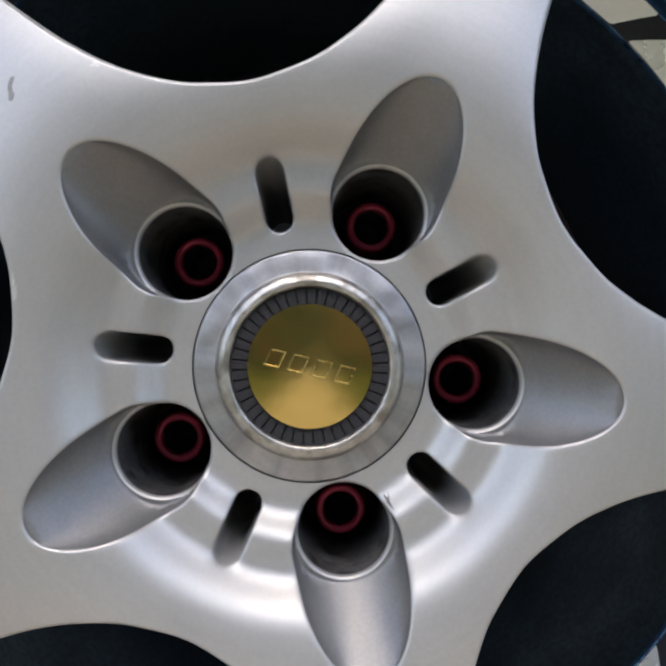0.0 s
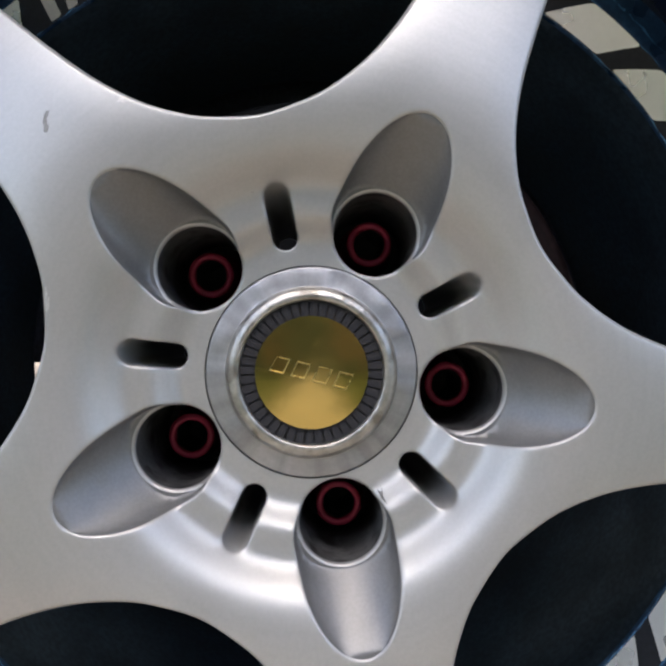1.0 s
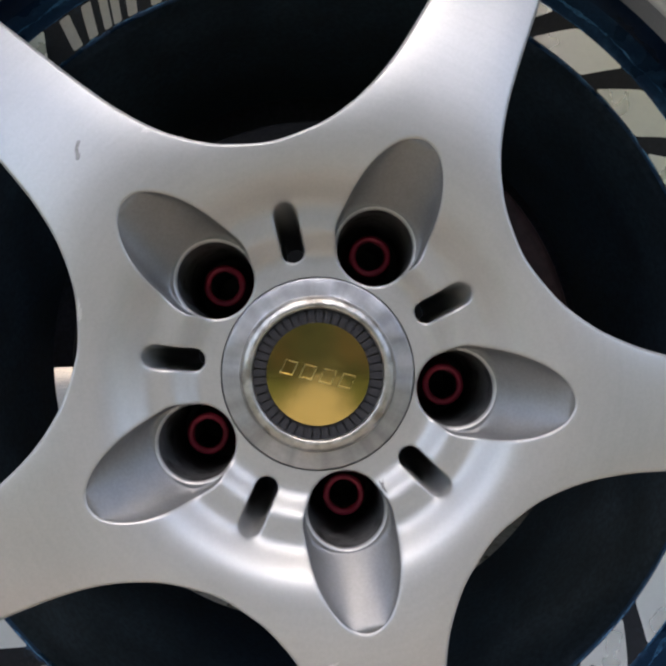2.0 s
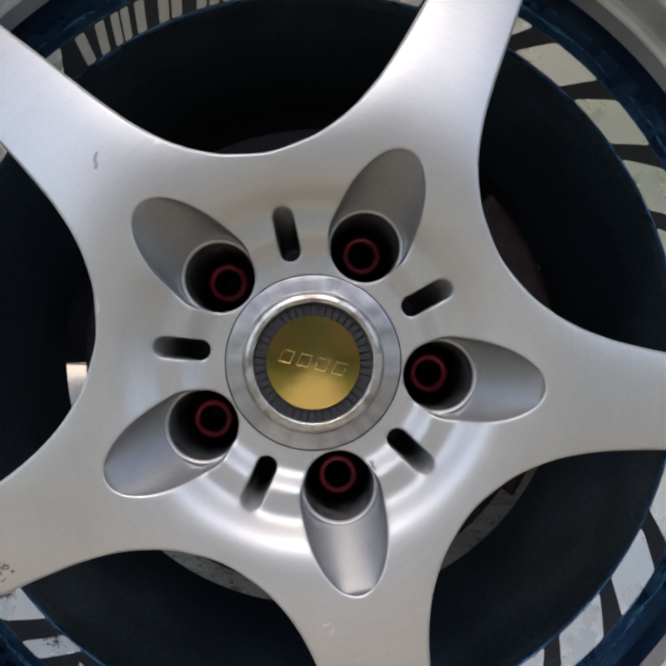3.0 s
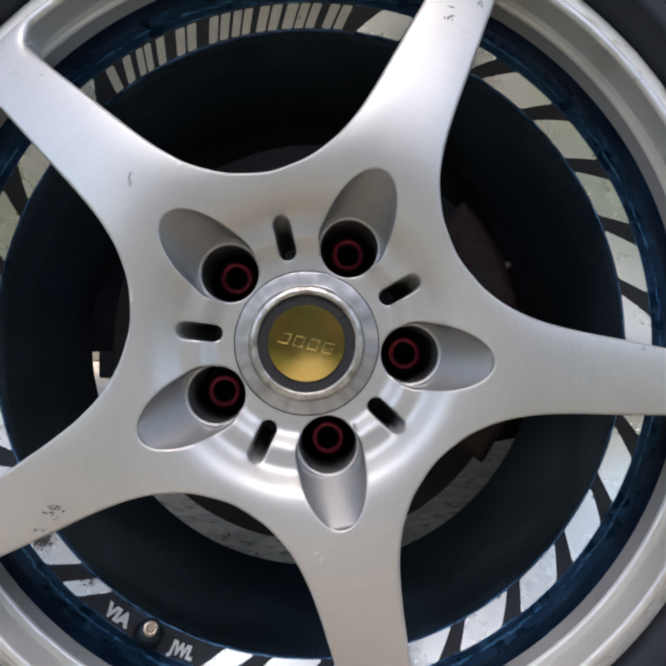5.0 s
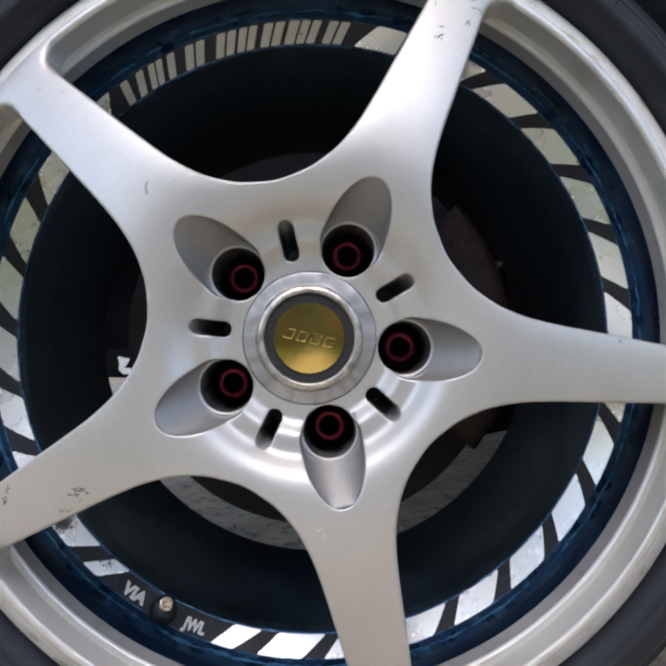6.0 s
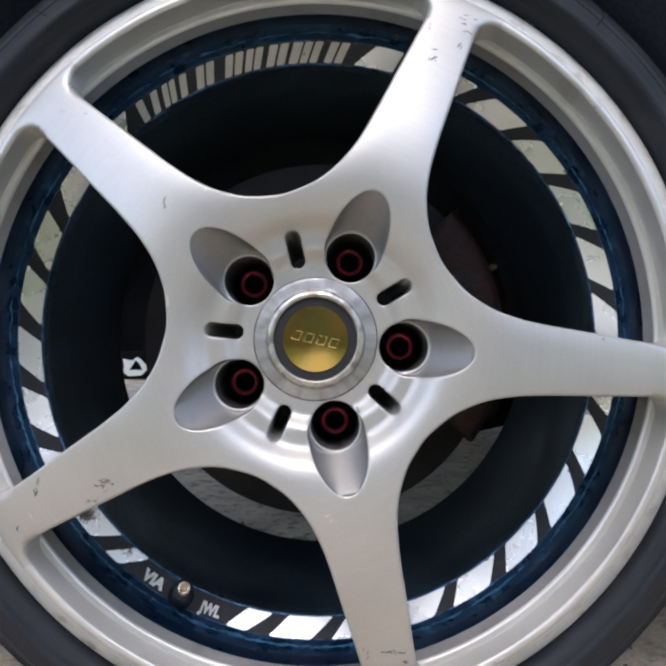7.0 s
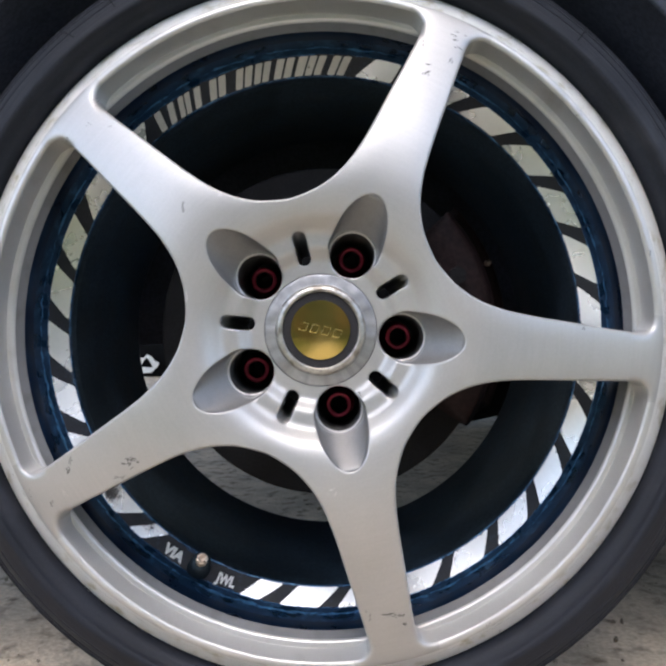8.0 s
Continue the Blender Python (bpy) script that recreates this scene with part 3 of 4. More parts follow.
    for f in bins["hub"]:
        groups.setdefault(root_of(f[0]), []).append(f)
    main = max(groups.values(), key=len)
    for g in groups.values():
        if g is not main:
            m = co[g[0][0]]
            bins[("recess", round((SPOKE_AT - math.degrees(math.atan2(m[2], m[0]))) / 72) % 5)] += g
    bins["hub"] = main
    for key in ("hub", 0, 1, 2, 3, 4, "flange", "side", *((n, k) for n in ("recess", "bore") for k in range(5))):
        faces = bins[key]
        used = sorted({i for f in faces for i in f})
        to = {i: n for n, i in enumerate(used)}
        me = bpy.data.meshes.new("face")
        me.from_pydata([tuple(co[i]) for i in used], [], [[to[i] for i in f] for f in faces])
        name = {"hub": "hub", "flange": "rim_flange", "side": "rim_side"}.get(key, "lug_" + key[0] if isinstance(key, tuple) else "spoke")
        coats = {"lug_recess": (SILVER_RECESS, "cast silver recess of a lug nut, darkened for its shade"), "lug_bore": (BORE, "mottled bore of a lug nut, its depth shade put into the colour"), "rim_flange": (LIP, "worn outer lip, sky light put into a lighter silver"), "rim_side": (RIM_SIDE, "")}
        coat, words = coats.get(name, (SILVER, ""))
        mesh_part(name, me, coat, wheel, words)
        me.normals_split_custom_set_from_vertices([tuple(no[i]) for i in used])


build_face()

# ---- the wheel: rim, barrel and tyre ----
edge_profile = rounded([(246.2, float(depth_at(np.array([[246.2, 0.0]]))[0])), (250.2, -9.2), (254.6, -5.6), (256.3, -3.6), (256.6, -1.8), (256.6, 2), (244, 3)], 0.9, 3)
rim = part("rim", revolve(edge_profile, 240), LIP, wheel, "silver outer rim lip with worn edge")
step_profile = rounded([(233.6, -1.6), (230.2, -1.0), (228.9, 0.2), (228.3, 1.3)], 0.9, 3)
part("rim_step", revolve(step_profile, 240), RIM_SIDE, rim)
part("rim_wall", revolve([(228.3, 1.3), (227.9, 2.2), (226.3, 5), (224.6, 8)], 240), RIM_WALL, rim, "wall below the rim's step, its shade put into a darker grey")
barrel = part("barrel", revolve(rounded([(224.6, 7.8), (223.9, 12), (223.7, 16), (223.6, 20)], 2, 3), 240), NAVY, wheel, "navy painted barrel of the rim")
part("stripe_band", revolve([(223.6, 20), (223.2, 24.5), (222.5, 28.2), (221.7, 31.2), (220.8, 33.8), (219.8, 36.2), (213.1, 40.84), (206.2, 45.47), (205.5, 46.2), (205.2, 47.0)], 240), BAND_BLUE, barrel, "rubbed blue painted ledge of the barrel")
part("inner_barrel", revolve(rounded([(205.2, 47.0), (203.6, 52), (203.2, 90), (195.5, 195), (214, 214), (228, 226), (233, 232)], 4, 3), 180), BARREL_BLACK, barrel)
shoulder = [(268.5, -20.7)]
for at, deep in ((279.4, -15.6), (286.2, -10.5), (289.2, -8.0), (292.0, -5.3)):  # fine ribs run round the shoulder
    shoulder += [(at - 0.8, deep - 0.35), (at - 0.2, deep + 0.3), (at + 0.4, deep + 0.6), (at + 0.8, deep + 0.2)]
tyre_profile = rounded([(244, 3), (256.2, 0.6), (257.0, -5.5), (259.0, -11.8), (264.0, -14.6), (265.3, -19.6)] + shoulder + [(294.0, -3.0), (304.9, 15.5), (310.6, 34.5), (312, 52), (315.5, 74), (316, 90), (316, 190), (311, 228), (297, 248), (272, 256), (250, 250), (236, 240)], 2.5, 3)
tyre = part("tyre", revolve(tyre_profile, 240), RUBBER, wheel, "black low-profile rubber tyre, dusty sidewall")


for seam_at, slant in ((122.6, 0.5), (130.2, 2.2), (48.5, 0.4), (171.0, 0.6)):  # fine mould lines across the shoulder
    seam = bmesh.new()
    line = [(273.3, -18.8), (281.9, -14.7), (288.1, -8.9), (294.3, -3.1), (299.8, 6.1)]
    sides = [[seam.verts.new(at_polar(r + 0.1, seam_at + slant * i / 4 + side, d - 0.22)) for i, (r, d) in enumerate(line)] for side in (-0.09, 0.09)]
    for i in range(4):
        seam.faces.new((sides[0][i], sides[1][i], sides[1][i + 1], sides[0][i + 1]))
    bmesh.ops.recalc_face_normals(seam, faces=seam.faces)
    part("mould_line", seam, DARK_STEEL, tyre)


def on_band(s, degrees, proud):
    """A place on the striped ledge: s runs from 33 at its outer to 56 at its inner edge."""
    t = (s - 32.8) / 23.0
    return at_polar(219.4 - 12.5 * t - 0.56 * proud, degrees, 36.6 + 8.4 * t - 0.83 * proud)


def barrel_patch(o_mid, o_half, i_mid, i_half, d0=32.3, d1=56.2, proud=0.28, corner=1.6, nu=6, nv=10):
    """A four-sided decal with rounded corners bent onto the barrel: middle and half width, in degrees, of its outer and inner edge."""
    bm = bmesh.new()
    grid = []
    for j in range(nv + 1):
        t = 0.5 - 0.5 * math.cos(math.pi * j / nv)
        dep = d0 + (d1 - d0) * t
        end = min(dep - d0, d1 - dep)
        cut = corner - math.sqrt(max(0.0, corner ** 2 - max(0.0, corner - end) ** 2))
        mid = o_mid + (i_mid - o_mid) * t
        half = o_half + (i_half - o_half) * t - math.degrees(cut / 214)
        grid.append([bm.verts.new(on_band(dep, mid + half * (2 * i / nu - 1), proud)) for i in range(nu + 1)])
    for a, b in zip(grid, grid[1:]):
        for i in range(nu):
            bm.faces.new((a[i], b[i], b[i + 1], a[i + 1]))
    bmesh.ops.recalc_face_normals(bm, faces=bm.faces)
    if bm.faces[0].normal.y > 0:
        bmesh.ops.reverse_faces(bm, faces=bm.faces)
    return bm


def black_film():
    """The strip of black film that backs the stripes, with chipped edges."""
    bm = bmesh.new()
    rows = []
    for i in range(720):
        a = i * 0.5
        out, inn = (0.9 * max(0.0, noise.fractal(Vector((k + 3 * math.cos(radians(a)) * 6, 3 * math.sin(radians(a)) * 6, k)), 0.7, 2.0, 4) - 0.05) * 2.2 for k in (1.7, 9.3))
        worn = 1.0 + 1.3 * math.exp(-((a - 238) / 30) ** 2)  # most worn about the valve
        s0, s1 = 31.9 + min(out * worn, 2.6), 57.4 - min(inn * worn, 2.6) - 1.2 * (worn - 1.0)
        rows.append([bm.verts.new(on_band(s0 + (s1 - s0) * t, a, 0.12)) for t in (0.0, 0.5, 1.0)])
    for p, q in zip(rows, rows[1:] + rows[:1]):
        for k in range(2):
            bm.faces.new((p[k], p[k + 1], q[k + 1], q[k]))
    bmesh.ops.recalc_face_normals(bm, faces=bm.faces)
    if sum(f.normal.y for f in bm.faces) > 0:
        bmesh.ops.reverse_faces(bm, faces=bm.faces)
    part("black_film", bm, BAND_BLACK, barrel, "black film strip with chipped edges behind the stripes")


black_film()



def worn_lit_line(place, wide, seed, name, label):
    """A ragged line of bare blue paint and painted sky highlight round the ledge, broadest about the bottom."""
    bm = bmesh.new()
    rows = []
    for i in range(720):
        a = i * 0.5
        low = 0.35 + 0.65 * math.exp(-(((a - 268 + 180) % 360 - 180) / 75) ** 2)
        n1, n2 = (noise.fractal(Vector((seed + k + 14 * math.cos(radians(a)), 14 * math.sin(radians(a)), k)), 0.7, 2.0, 5) for k in (0.0, 5.0))
        half = max(0.02, min(1.0, 0.45 * low + 0.55 * n1)) * wide / 2
        rows.append([bm.verts.new(place(0.35 * wide * n2 + side * half, a)) for side in (-1, 1)])
    for p, q in zip(rows, rows[1:] + rows[:1]):
        bm.faces.new((p[0], p[1], q[1], q[0]))
    bmesh.ops.recalc_face_normals(bm, faces=bm.faces)
    if sum(f.normal.y for f in bm.faces) > 0:
        bmesh.ops.reverse_faces(bm, faces=bm.faces)
    part(name, bm, WORN_LIT_BLUE, barrel, label)


worn_lit_line(lambda s, a: on_band(57.0 + s, a, 0.17), 1.9, 3.1, "worn_lit_line", "ragged bare blue paint along the black film")
worn_lit_line(lambda s, a: on_band(31.9 + s, a, 0.17) if s > 0 else at_polar(219.75 - 0.3 * s - 0.15, a, 36.3 + 0.85 * s - 0.1), 2.6, 8.4, "worn_lit_line", "ragged bare blue paint along the black film")
# the fillet's sky highlight, painted as a light blue line
worn_lit_line(lambda s, a: at_polar(222.0 - 0.25 * s - 0.22, a, 29.8 + s - 0.06), 5.2, 5.7, "worn_lit_line", "ragged light blue line, a sky highlight painted on the ledge's fillet")

STRIPES = [(-22.6 + 12.08 * k, 4.05, -18.6 + 12.08 * k, 4.55) for k in range(-6, 8)]
STRIPES += [(a, 3.6, a + 3.9, 4.3) for a in (134.2, 146.3, 158.4, 169.6, 181.4, 193.1, 205.2)]
STRIPES += [(76.3, 2.7, 79.0, 4.1), (218.7, 2.6, 221.0, 4.4), (227.0, 1.75, 231.0, 1.9), (254.4, 2.05, 258.4, 2.7)]
for stripe in STRIPES:
    part("stripe", barrel_patch(*stripe), DECAL, barrel)


def rub_mark(mid, wide, d_mid, deep, count, seed, size):
    """A patch of rubbed-off specks on a stripe: its middle angle and depth, and how far it spreads."""
    rng = random.Random(seed)
    bm = bmesh.new()
    for _ in range(count):
        a, d = mid + rng.gauss(0, wide), d_mid + rng.gauss(0, deep)
        if not 34 < d < 55:
            continue
        spin, long, fat = rng.uniform(0, 3.1), rng.uniform(0.5, 1.6) * size, rng.uniform(0.3, 0.8) * size
        ring = []
        for i in range(8):
            t = 2 * math.pi * i / 8
            k = rng.uniform(0.6, 1.25)
            u, w = long * k * math.cos(t), fat * k * math.sin(t)
            dd = d + u * math.sin(spin) + w * math.cos(spin)
            ring.append(bm.verts.new(on_band(dd, a + math.degrees((u * math.cos(spin) - w * math.sin(spin)) / 214), 0.34)))
        bm.faces.new(ring)
    part("rub_mark", bm, RUBBED, barrel, "dark rubbed-off specks on a white stripe")


rub_mark(217.2, 0.8, 42.5, 4.0, 190, 51, 1.1)
rub_mark(218.6, 1.0, 46.0, 4.5, 45, 52, 0.6)
rub_mark(228.0, 0.9, 47.0, 3.0, 95, 53, 0.5)
rub_mark(228.6, 0.4, 50.0, 1.5, 12, 54, 1.0)

# the wordmark on the barrel, as plain slanted bars of its letters' size: angle of the outer edge's middle, half width
for mid, half in ((127.5, 0.8), (124.1, 0.75), (120.8, 1.45), (117.6, 0.75), (112.8, 1.9), (106.7, 1.85), (102.6, 1.7), (97.8, 1.95), (94.1, 0.95), (91.0, 1.8), (85.9, 1.9)):
    lean = 0.9 if mid > 126 else 1.6
    for side in ((-1, 1) if half > 1.2 else (0,)):
        slim = half * 0.43 if side else half
        part("letter_bar", barrel_patch(mid + side * half * 0.55, slim, mid + lean + side * half * 0.55, slim, 33.6, 56.0, 0.28, 0.8, 4, 8), LETTER, barrel)


def barrel_text(words, mid, d0, height, wide=0.95, bold=0.06):
    """Printed words bent onto the barrel, their tops towards the car."""
    curve = bpy.data.curves.new("marking", "FONT")
    curve.body, curve.size, curve.align_x, curve.offset = words, 1.0, "CENTER", bold
    ob = new("marking", curve)
    me = bpy.data.meshes.new_from_object(ob.evaluated_get(bpy.context.evaluated_depsgraph_get()))
    bpy.data.objects.remove(ob)
    for v in me.vertices:
        dep = d0 + v.co.y / 0.72 * height
        v.co = on_band(dep, mid + math.degrees(v.co.x * height * wide / 215), 0.3)
    mesh_part("marking", me, WHITE_PAINT, barrel, "white printed " + words + " mark", False)


barrel_text("VIA", -123.9, 36.6, 11.6)
barrel_text("JWL", -111.3, 36.8, 11.5, 0.72, 0.06)


def valve_stem(angle):
    """Rubber valve with a brass tip, standing in the barrel."""
    root = on_band(42.0, angle, -1.0)
    tip = at_polar(194.0, angle, 8.5)
    way = (tip - root).normalized()
    long = (tip - root).length / MM
    turn_to = way.to_track_quat("Z", "Y").to_matrix().to_4x4()

    def lathe(prof, steps=20):
        bm = bmesh.new()
        rings = [[bm.verts.new((r * MM * math.cos(a), r * MM * math.sin(a), h * MM)) for r, h in prof] for a in np.linspace(0, 2 * math.pi, steps, endpoint=False)]
        for p, q in zip(rings, rings[1:] + rings[:1]):
            for j in range(len(prof) - 1):
                bm.faces.new((p[j], q[j], q[j + 1], p[j + 1]))
        bmesh.ops.recalc_face_normals(bm, faces=bm.faces)
        bmesh.ops.transform(bm, verts=bm.verts, matrix=Matrix.Translation(root) @ turn_to)
        return bm
    stem = part("valve_stem", lathe([(9.5, -2), (9.5, 1), (8.8, 3), (7.6, 6), (7.0, long - 10), (5.2, long - 7.5), (0.1, long - 7.5)]), BARREL_BLACK, wheel, "black rubber tyre valve with bare brass tip")
    part("valve_tip", lathe([(4.4, long - 8), (4.4, long - 5), (3.9, long - 4.6), (4.4, long - 4.2), (4.4, long - 0.7), (3.9, long), (2.5, long), (2.3, long - 2.5), (0.1, long - 2.5)]), BRASS, stem)


valve_stem(-117.7)


def lug_nut(k):
    a = radians(SPOKE_AT - 72 * k)
    bm = bmesh.new()
    prof = [(6.2, -7.6), (6.4, -8.4), (7.0, -9.0), (8.5, -9.0), (9.1, -8.4), (9.2, -7), (9.2, 13), (11.8, 17), (11.8, 22)]
    steps = 36
    rings = [[bm.verts.new(((r * math.cos(2 * math.pi * i / steps)) * MM, d * MM, r * math.sin(2 * math.pi * i / steps) * MM)) for r, d in prof] for i in range(steps)]
    for i in range(steps):
        p, q = rings[i], rings[(i + 1) % steps]
        for j in range(len(prof) - 1):
            bm.faces.new((p[j], q[j], q[j + 1], p[j + 1]))
    bmesh.ops.recalc_face_normals(bm, faces=bm.faces)
    bmesh.ops.translate(bm, verts=bm.verts, vec=Vector((LUG_R * math.cos(a), 0, LUG_R * math.sin(a))) * MM)
    nut = part("lug_nut", bm, RED, wheel, "red anodised open-ended lug nut")
    # a dark socket and a dark sheet behind stand in for depth shade
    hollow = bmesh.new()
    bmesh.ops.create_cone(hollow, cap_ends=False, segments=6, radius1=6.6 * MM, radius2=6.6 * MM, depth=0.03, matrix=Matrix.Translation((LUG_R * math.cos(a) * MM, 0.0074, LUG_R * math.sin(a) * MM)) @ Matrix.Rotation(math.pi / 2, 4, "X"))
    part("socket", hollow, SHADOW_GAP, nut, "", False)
    bore_shade = bmesh.new()
    bmesh.ops.create_circle(bore_shade, cap_ends=True, radius=(BORE_R + 0.6) * MM, segments=40, matrix=Matrix.Translation((LUG_R * math.cos(a) * MM, 0.0215, LUG_R * math.sin(a) * MM)) @ Matrix.Rotation(math.pi / 2, 4, "X"))
    part("bore_shade", bore_shade, SHADOW_GAP, nut)


for k in range(5):
    lug_nut(k)


def centre_cap():
    ring = revolve(rounded([(38.64, -26.6), (38.62, -33.9), (38.06, -34.7), (34.97, -35.25), (31.49, -35.8), (30.53, -36.1)], 0.5, 3), 144)
    for v in ring.verts:  # the turned face is faintly uneven
        a, r = math.atan2(v.co.z, v.co.x), math.hypot(v.co.x, v.co.z) / MM
        v.co.y += 0.00018 * max(0.0, min(1.0, (r - 30.5) / 1.5, (38.6 - r) / 1.5)) * (0.8 * math.sin(11 * a) + 0.6 * math.sin(19 * a + 1.3) + 0.7 * math.sin(6 * a + 0.4))
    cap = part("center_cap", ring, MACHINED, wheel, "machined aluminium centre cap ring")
    part("groove", revolve([(39.8, -30.2), (38.54, -30.2)], 120), SHADOW_GAP, cap)
    part("chrome_lip", revolve(rounded([(31.11, -36), (30.53, -37.8), (29.56, -39.1), (27.63, -40), (26.28, -39.8), (25.79, -38.8), (25.7, -36.6)], 0.7, 3), 120), CHROME, cap, "worn chrome lip")
    ring = part("ribbed_ring", revolve([(25.89, -37.1), (19.8, -37.1)], 88), BLACK_PLASTIC, cap, "black ribbed plastic ring", False)
    bm = bmesh.new()
    c = [bm.verts.new(at_polar(r, a, d)) for a in (-3.4, 3.4) for r, d in ((25.79, -37), (25.7, -38), (20.29, -38), (20.19, -37))]
    for j in range(3):
        bm.faces.new((c[j], c[j + 1], c[j + 5], c[j + 4]))
    bm.faces.new(c[0:4])
    bm.faces.new(c[4:8])
    bmesh.ops.recalc_face_normals(bm, faces=bm.faces)
    rib = bpy.data.meshes.new("rib")
    bm.to_mesh(rib)
    bm.free()
    for i in range(44):
        mesh_part("rib", rib, BLACK_PLASTIC, cap, "", False).matrix_basis = Matrix.Rotation(2 * math.pi * i / 44, 4, "Y")
    disc = [(0.01, -39.8), (7.73, -39.7), (14.49, -39.4), (20.19, -38.8)]
    part("badge", revolve([(20.19, -38.8), (20.19, -37.2)], 96, revolve(disc, 96)), GOLD, cap, "gold badge disc with an embossed wordmark shown as plain slanted bars")
    # the embossed wordmark, as four plain slanted frames of its letters' size
    tilt = radians(-12.0)
    for x in (-11.6, -3.9, 3.9, 11.6):
        bm = bmesh.new()
        frame_pts = [(-3.6, -3.0), (2.2, -3.0), (3.6, 3.0), (-2.2, 3.0)]
        rings = []
        for grow, d in ((1.0, -39.3), (0.93, -40.25), (0.85, -40.25), (0.74, -39.3)):
            ring = []
            for px_, py_ in frame_pts:
                a, b = x + px_ * grow * 0.92, py_ * (1.1 * grow - 0.1)
                ring.append(bm.verts.new(Vector((a * math.cos(tilt) - b * math.sin(tilt), d + 0.0016 * (a * a + b * b), a * math.sin(tilt) + b * math.cos(tilt))) * MM))
            rings.append(ring)
        for p, q in zip(rings, rings[1:]):
            for i in range(4):
                bm.faces.new((p[i], p[(i + 1) % 4], q[(i + 1) % 4], q[i]))
        bmesh.ops.recalc_face_normals(bm, faces=bm.faces)
        part("badge_bar", bm, GOLD_EDGE, cap, "", False)
    return cap


centre_cap()

# ---- brake and underside behind the wheel ----
brake = thing("brake_disc", (0, 0, HUB_Z), "dark iron brake disc behind the spokes", "brake disc")
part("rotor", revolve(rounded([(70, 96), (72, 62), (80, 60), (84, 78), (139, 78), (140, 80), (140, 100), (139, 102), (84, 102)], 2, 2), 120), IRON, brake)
# the hat's near-black stands in for the shade inside the slots
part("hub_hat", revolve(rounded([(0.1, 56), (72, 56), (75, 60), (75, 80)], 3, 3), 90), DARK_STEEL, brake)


def caliper():
    root = thing("brake_caliper", (0, 0, HUB_Z), "dark cast brake caliper clasping the disc", "brake caliper")
    prof = rounded([(88, 74), (92, 58), (126, 56), (141, 62), (148, 80), (151, 140), (172, 145), (174, 166), (100, 168), (88, 108)], 5, 3)
    bm = revolve(prof + prof[:1], 24, None, -29, 44)
    for v in bm.verts:  # its lower end is cut level
        r, a = math.hypot(v.co.x, v.co.z) / MM, math.degrees(math.atan2(v.co.z, v.co.x))
        if a < 0:
            v.co = at_polar(r, a * (1.17 - 0.0125 * max(0.0, r - 144)), v.co.y / MM)
    ends = [e for e in bm.edges if e.is_boundary]
    bmesh.ops.holes_fill(bm, edges=ends)
    bmesh.ops.recalc_face_normals(bm, faces=bm.faces)
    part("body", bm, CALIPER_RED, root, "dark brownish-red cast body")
    for a, r in ((22.5, 118), (-6, 120)):
        bolt = bmesh.new()
        bmesh.ops.create_cone(bolt, cap_ends=True, segments=6, radius1=0.008, radius2=0.0075, depth=0.012, matrix=Matrix.Translation(at_polar(r, a, 55)) @ Matrix.Rotation(math.pi / 2, 4, "X"))
        part("bolt", bolt, IRON, root, "", False)
    nipple = bmesh.new()
    bmesh.ops.create_cone(nipple, cap_ends=True, segments=10, radius1=0.0035, radius2=0.0025, depth=0.016, matrix=Matrix.Translation(at_polar(166.6, 23.0, 143)) @ Matrix.Rotation(math.pi / 2, 4, "X"))
    part("bleed_nipple", nipple, BRASS, root)
    return root


caliper()


def underside():
    """The car's floor, over the ground behind the wheel."""
    bm = bmesh.new()
    bmesh.ops.create_cube(bm, size=1, matrix=Matrix.Translation((0.7, 1.33, 0.402)) @ Matrix.Diagonal((2.4, 2.02, 0.18, 1)))
    bmesh.ops.bevel(bm, geom=bm.edges[:], offset=0.03, segments=2, affect="EDGES")
    part("car_underside", bm, LINER, None, "black underside of the car over the ground", False, "structure")


underside()


def splash_panel():
    """The plastic panel that hangs below the car's floor beside the brake."""
    bm = bmesh.new()
    bmesh.ops.create_cube(bm, size=1, matrix=Matrix.Translation((0.585, 0.37, 0.409)) @ Matrix.Rotation(radians(-12), 4, "Y") @ Matrix.Diagonal((1.1, 0.07, 0.25, 1)))
    bmesh.ops.bevel(bm, geom=bm.edges[:], offset=0.02, segments=3, affect="EDGES")
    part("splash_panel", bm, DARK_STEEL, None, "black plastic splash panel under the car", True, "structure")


splash_panel()


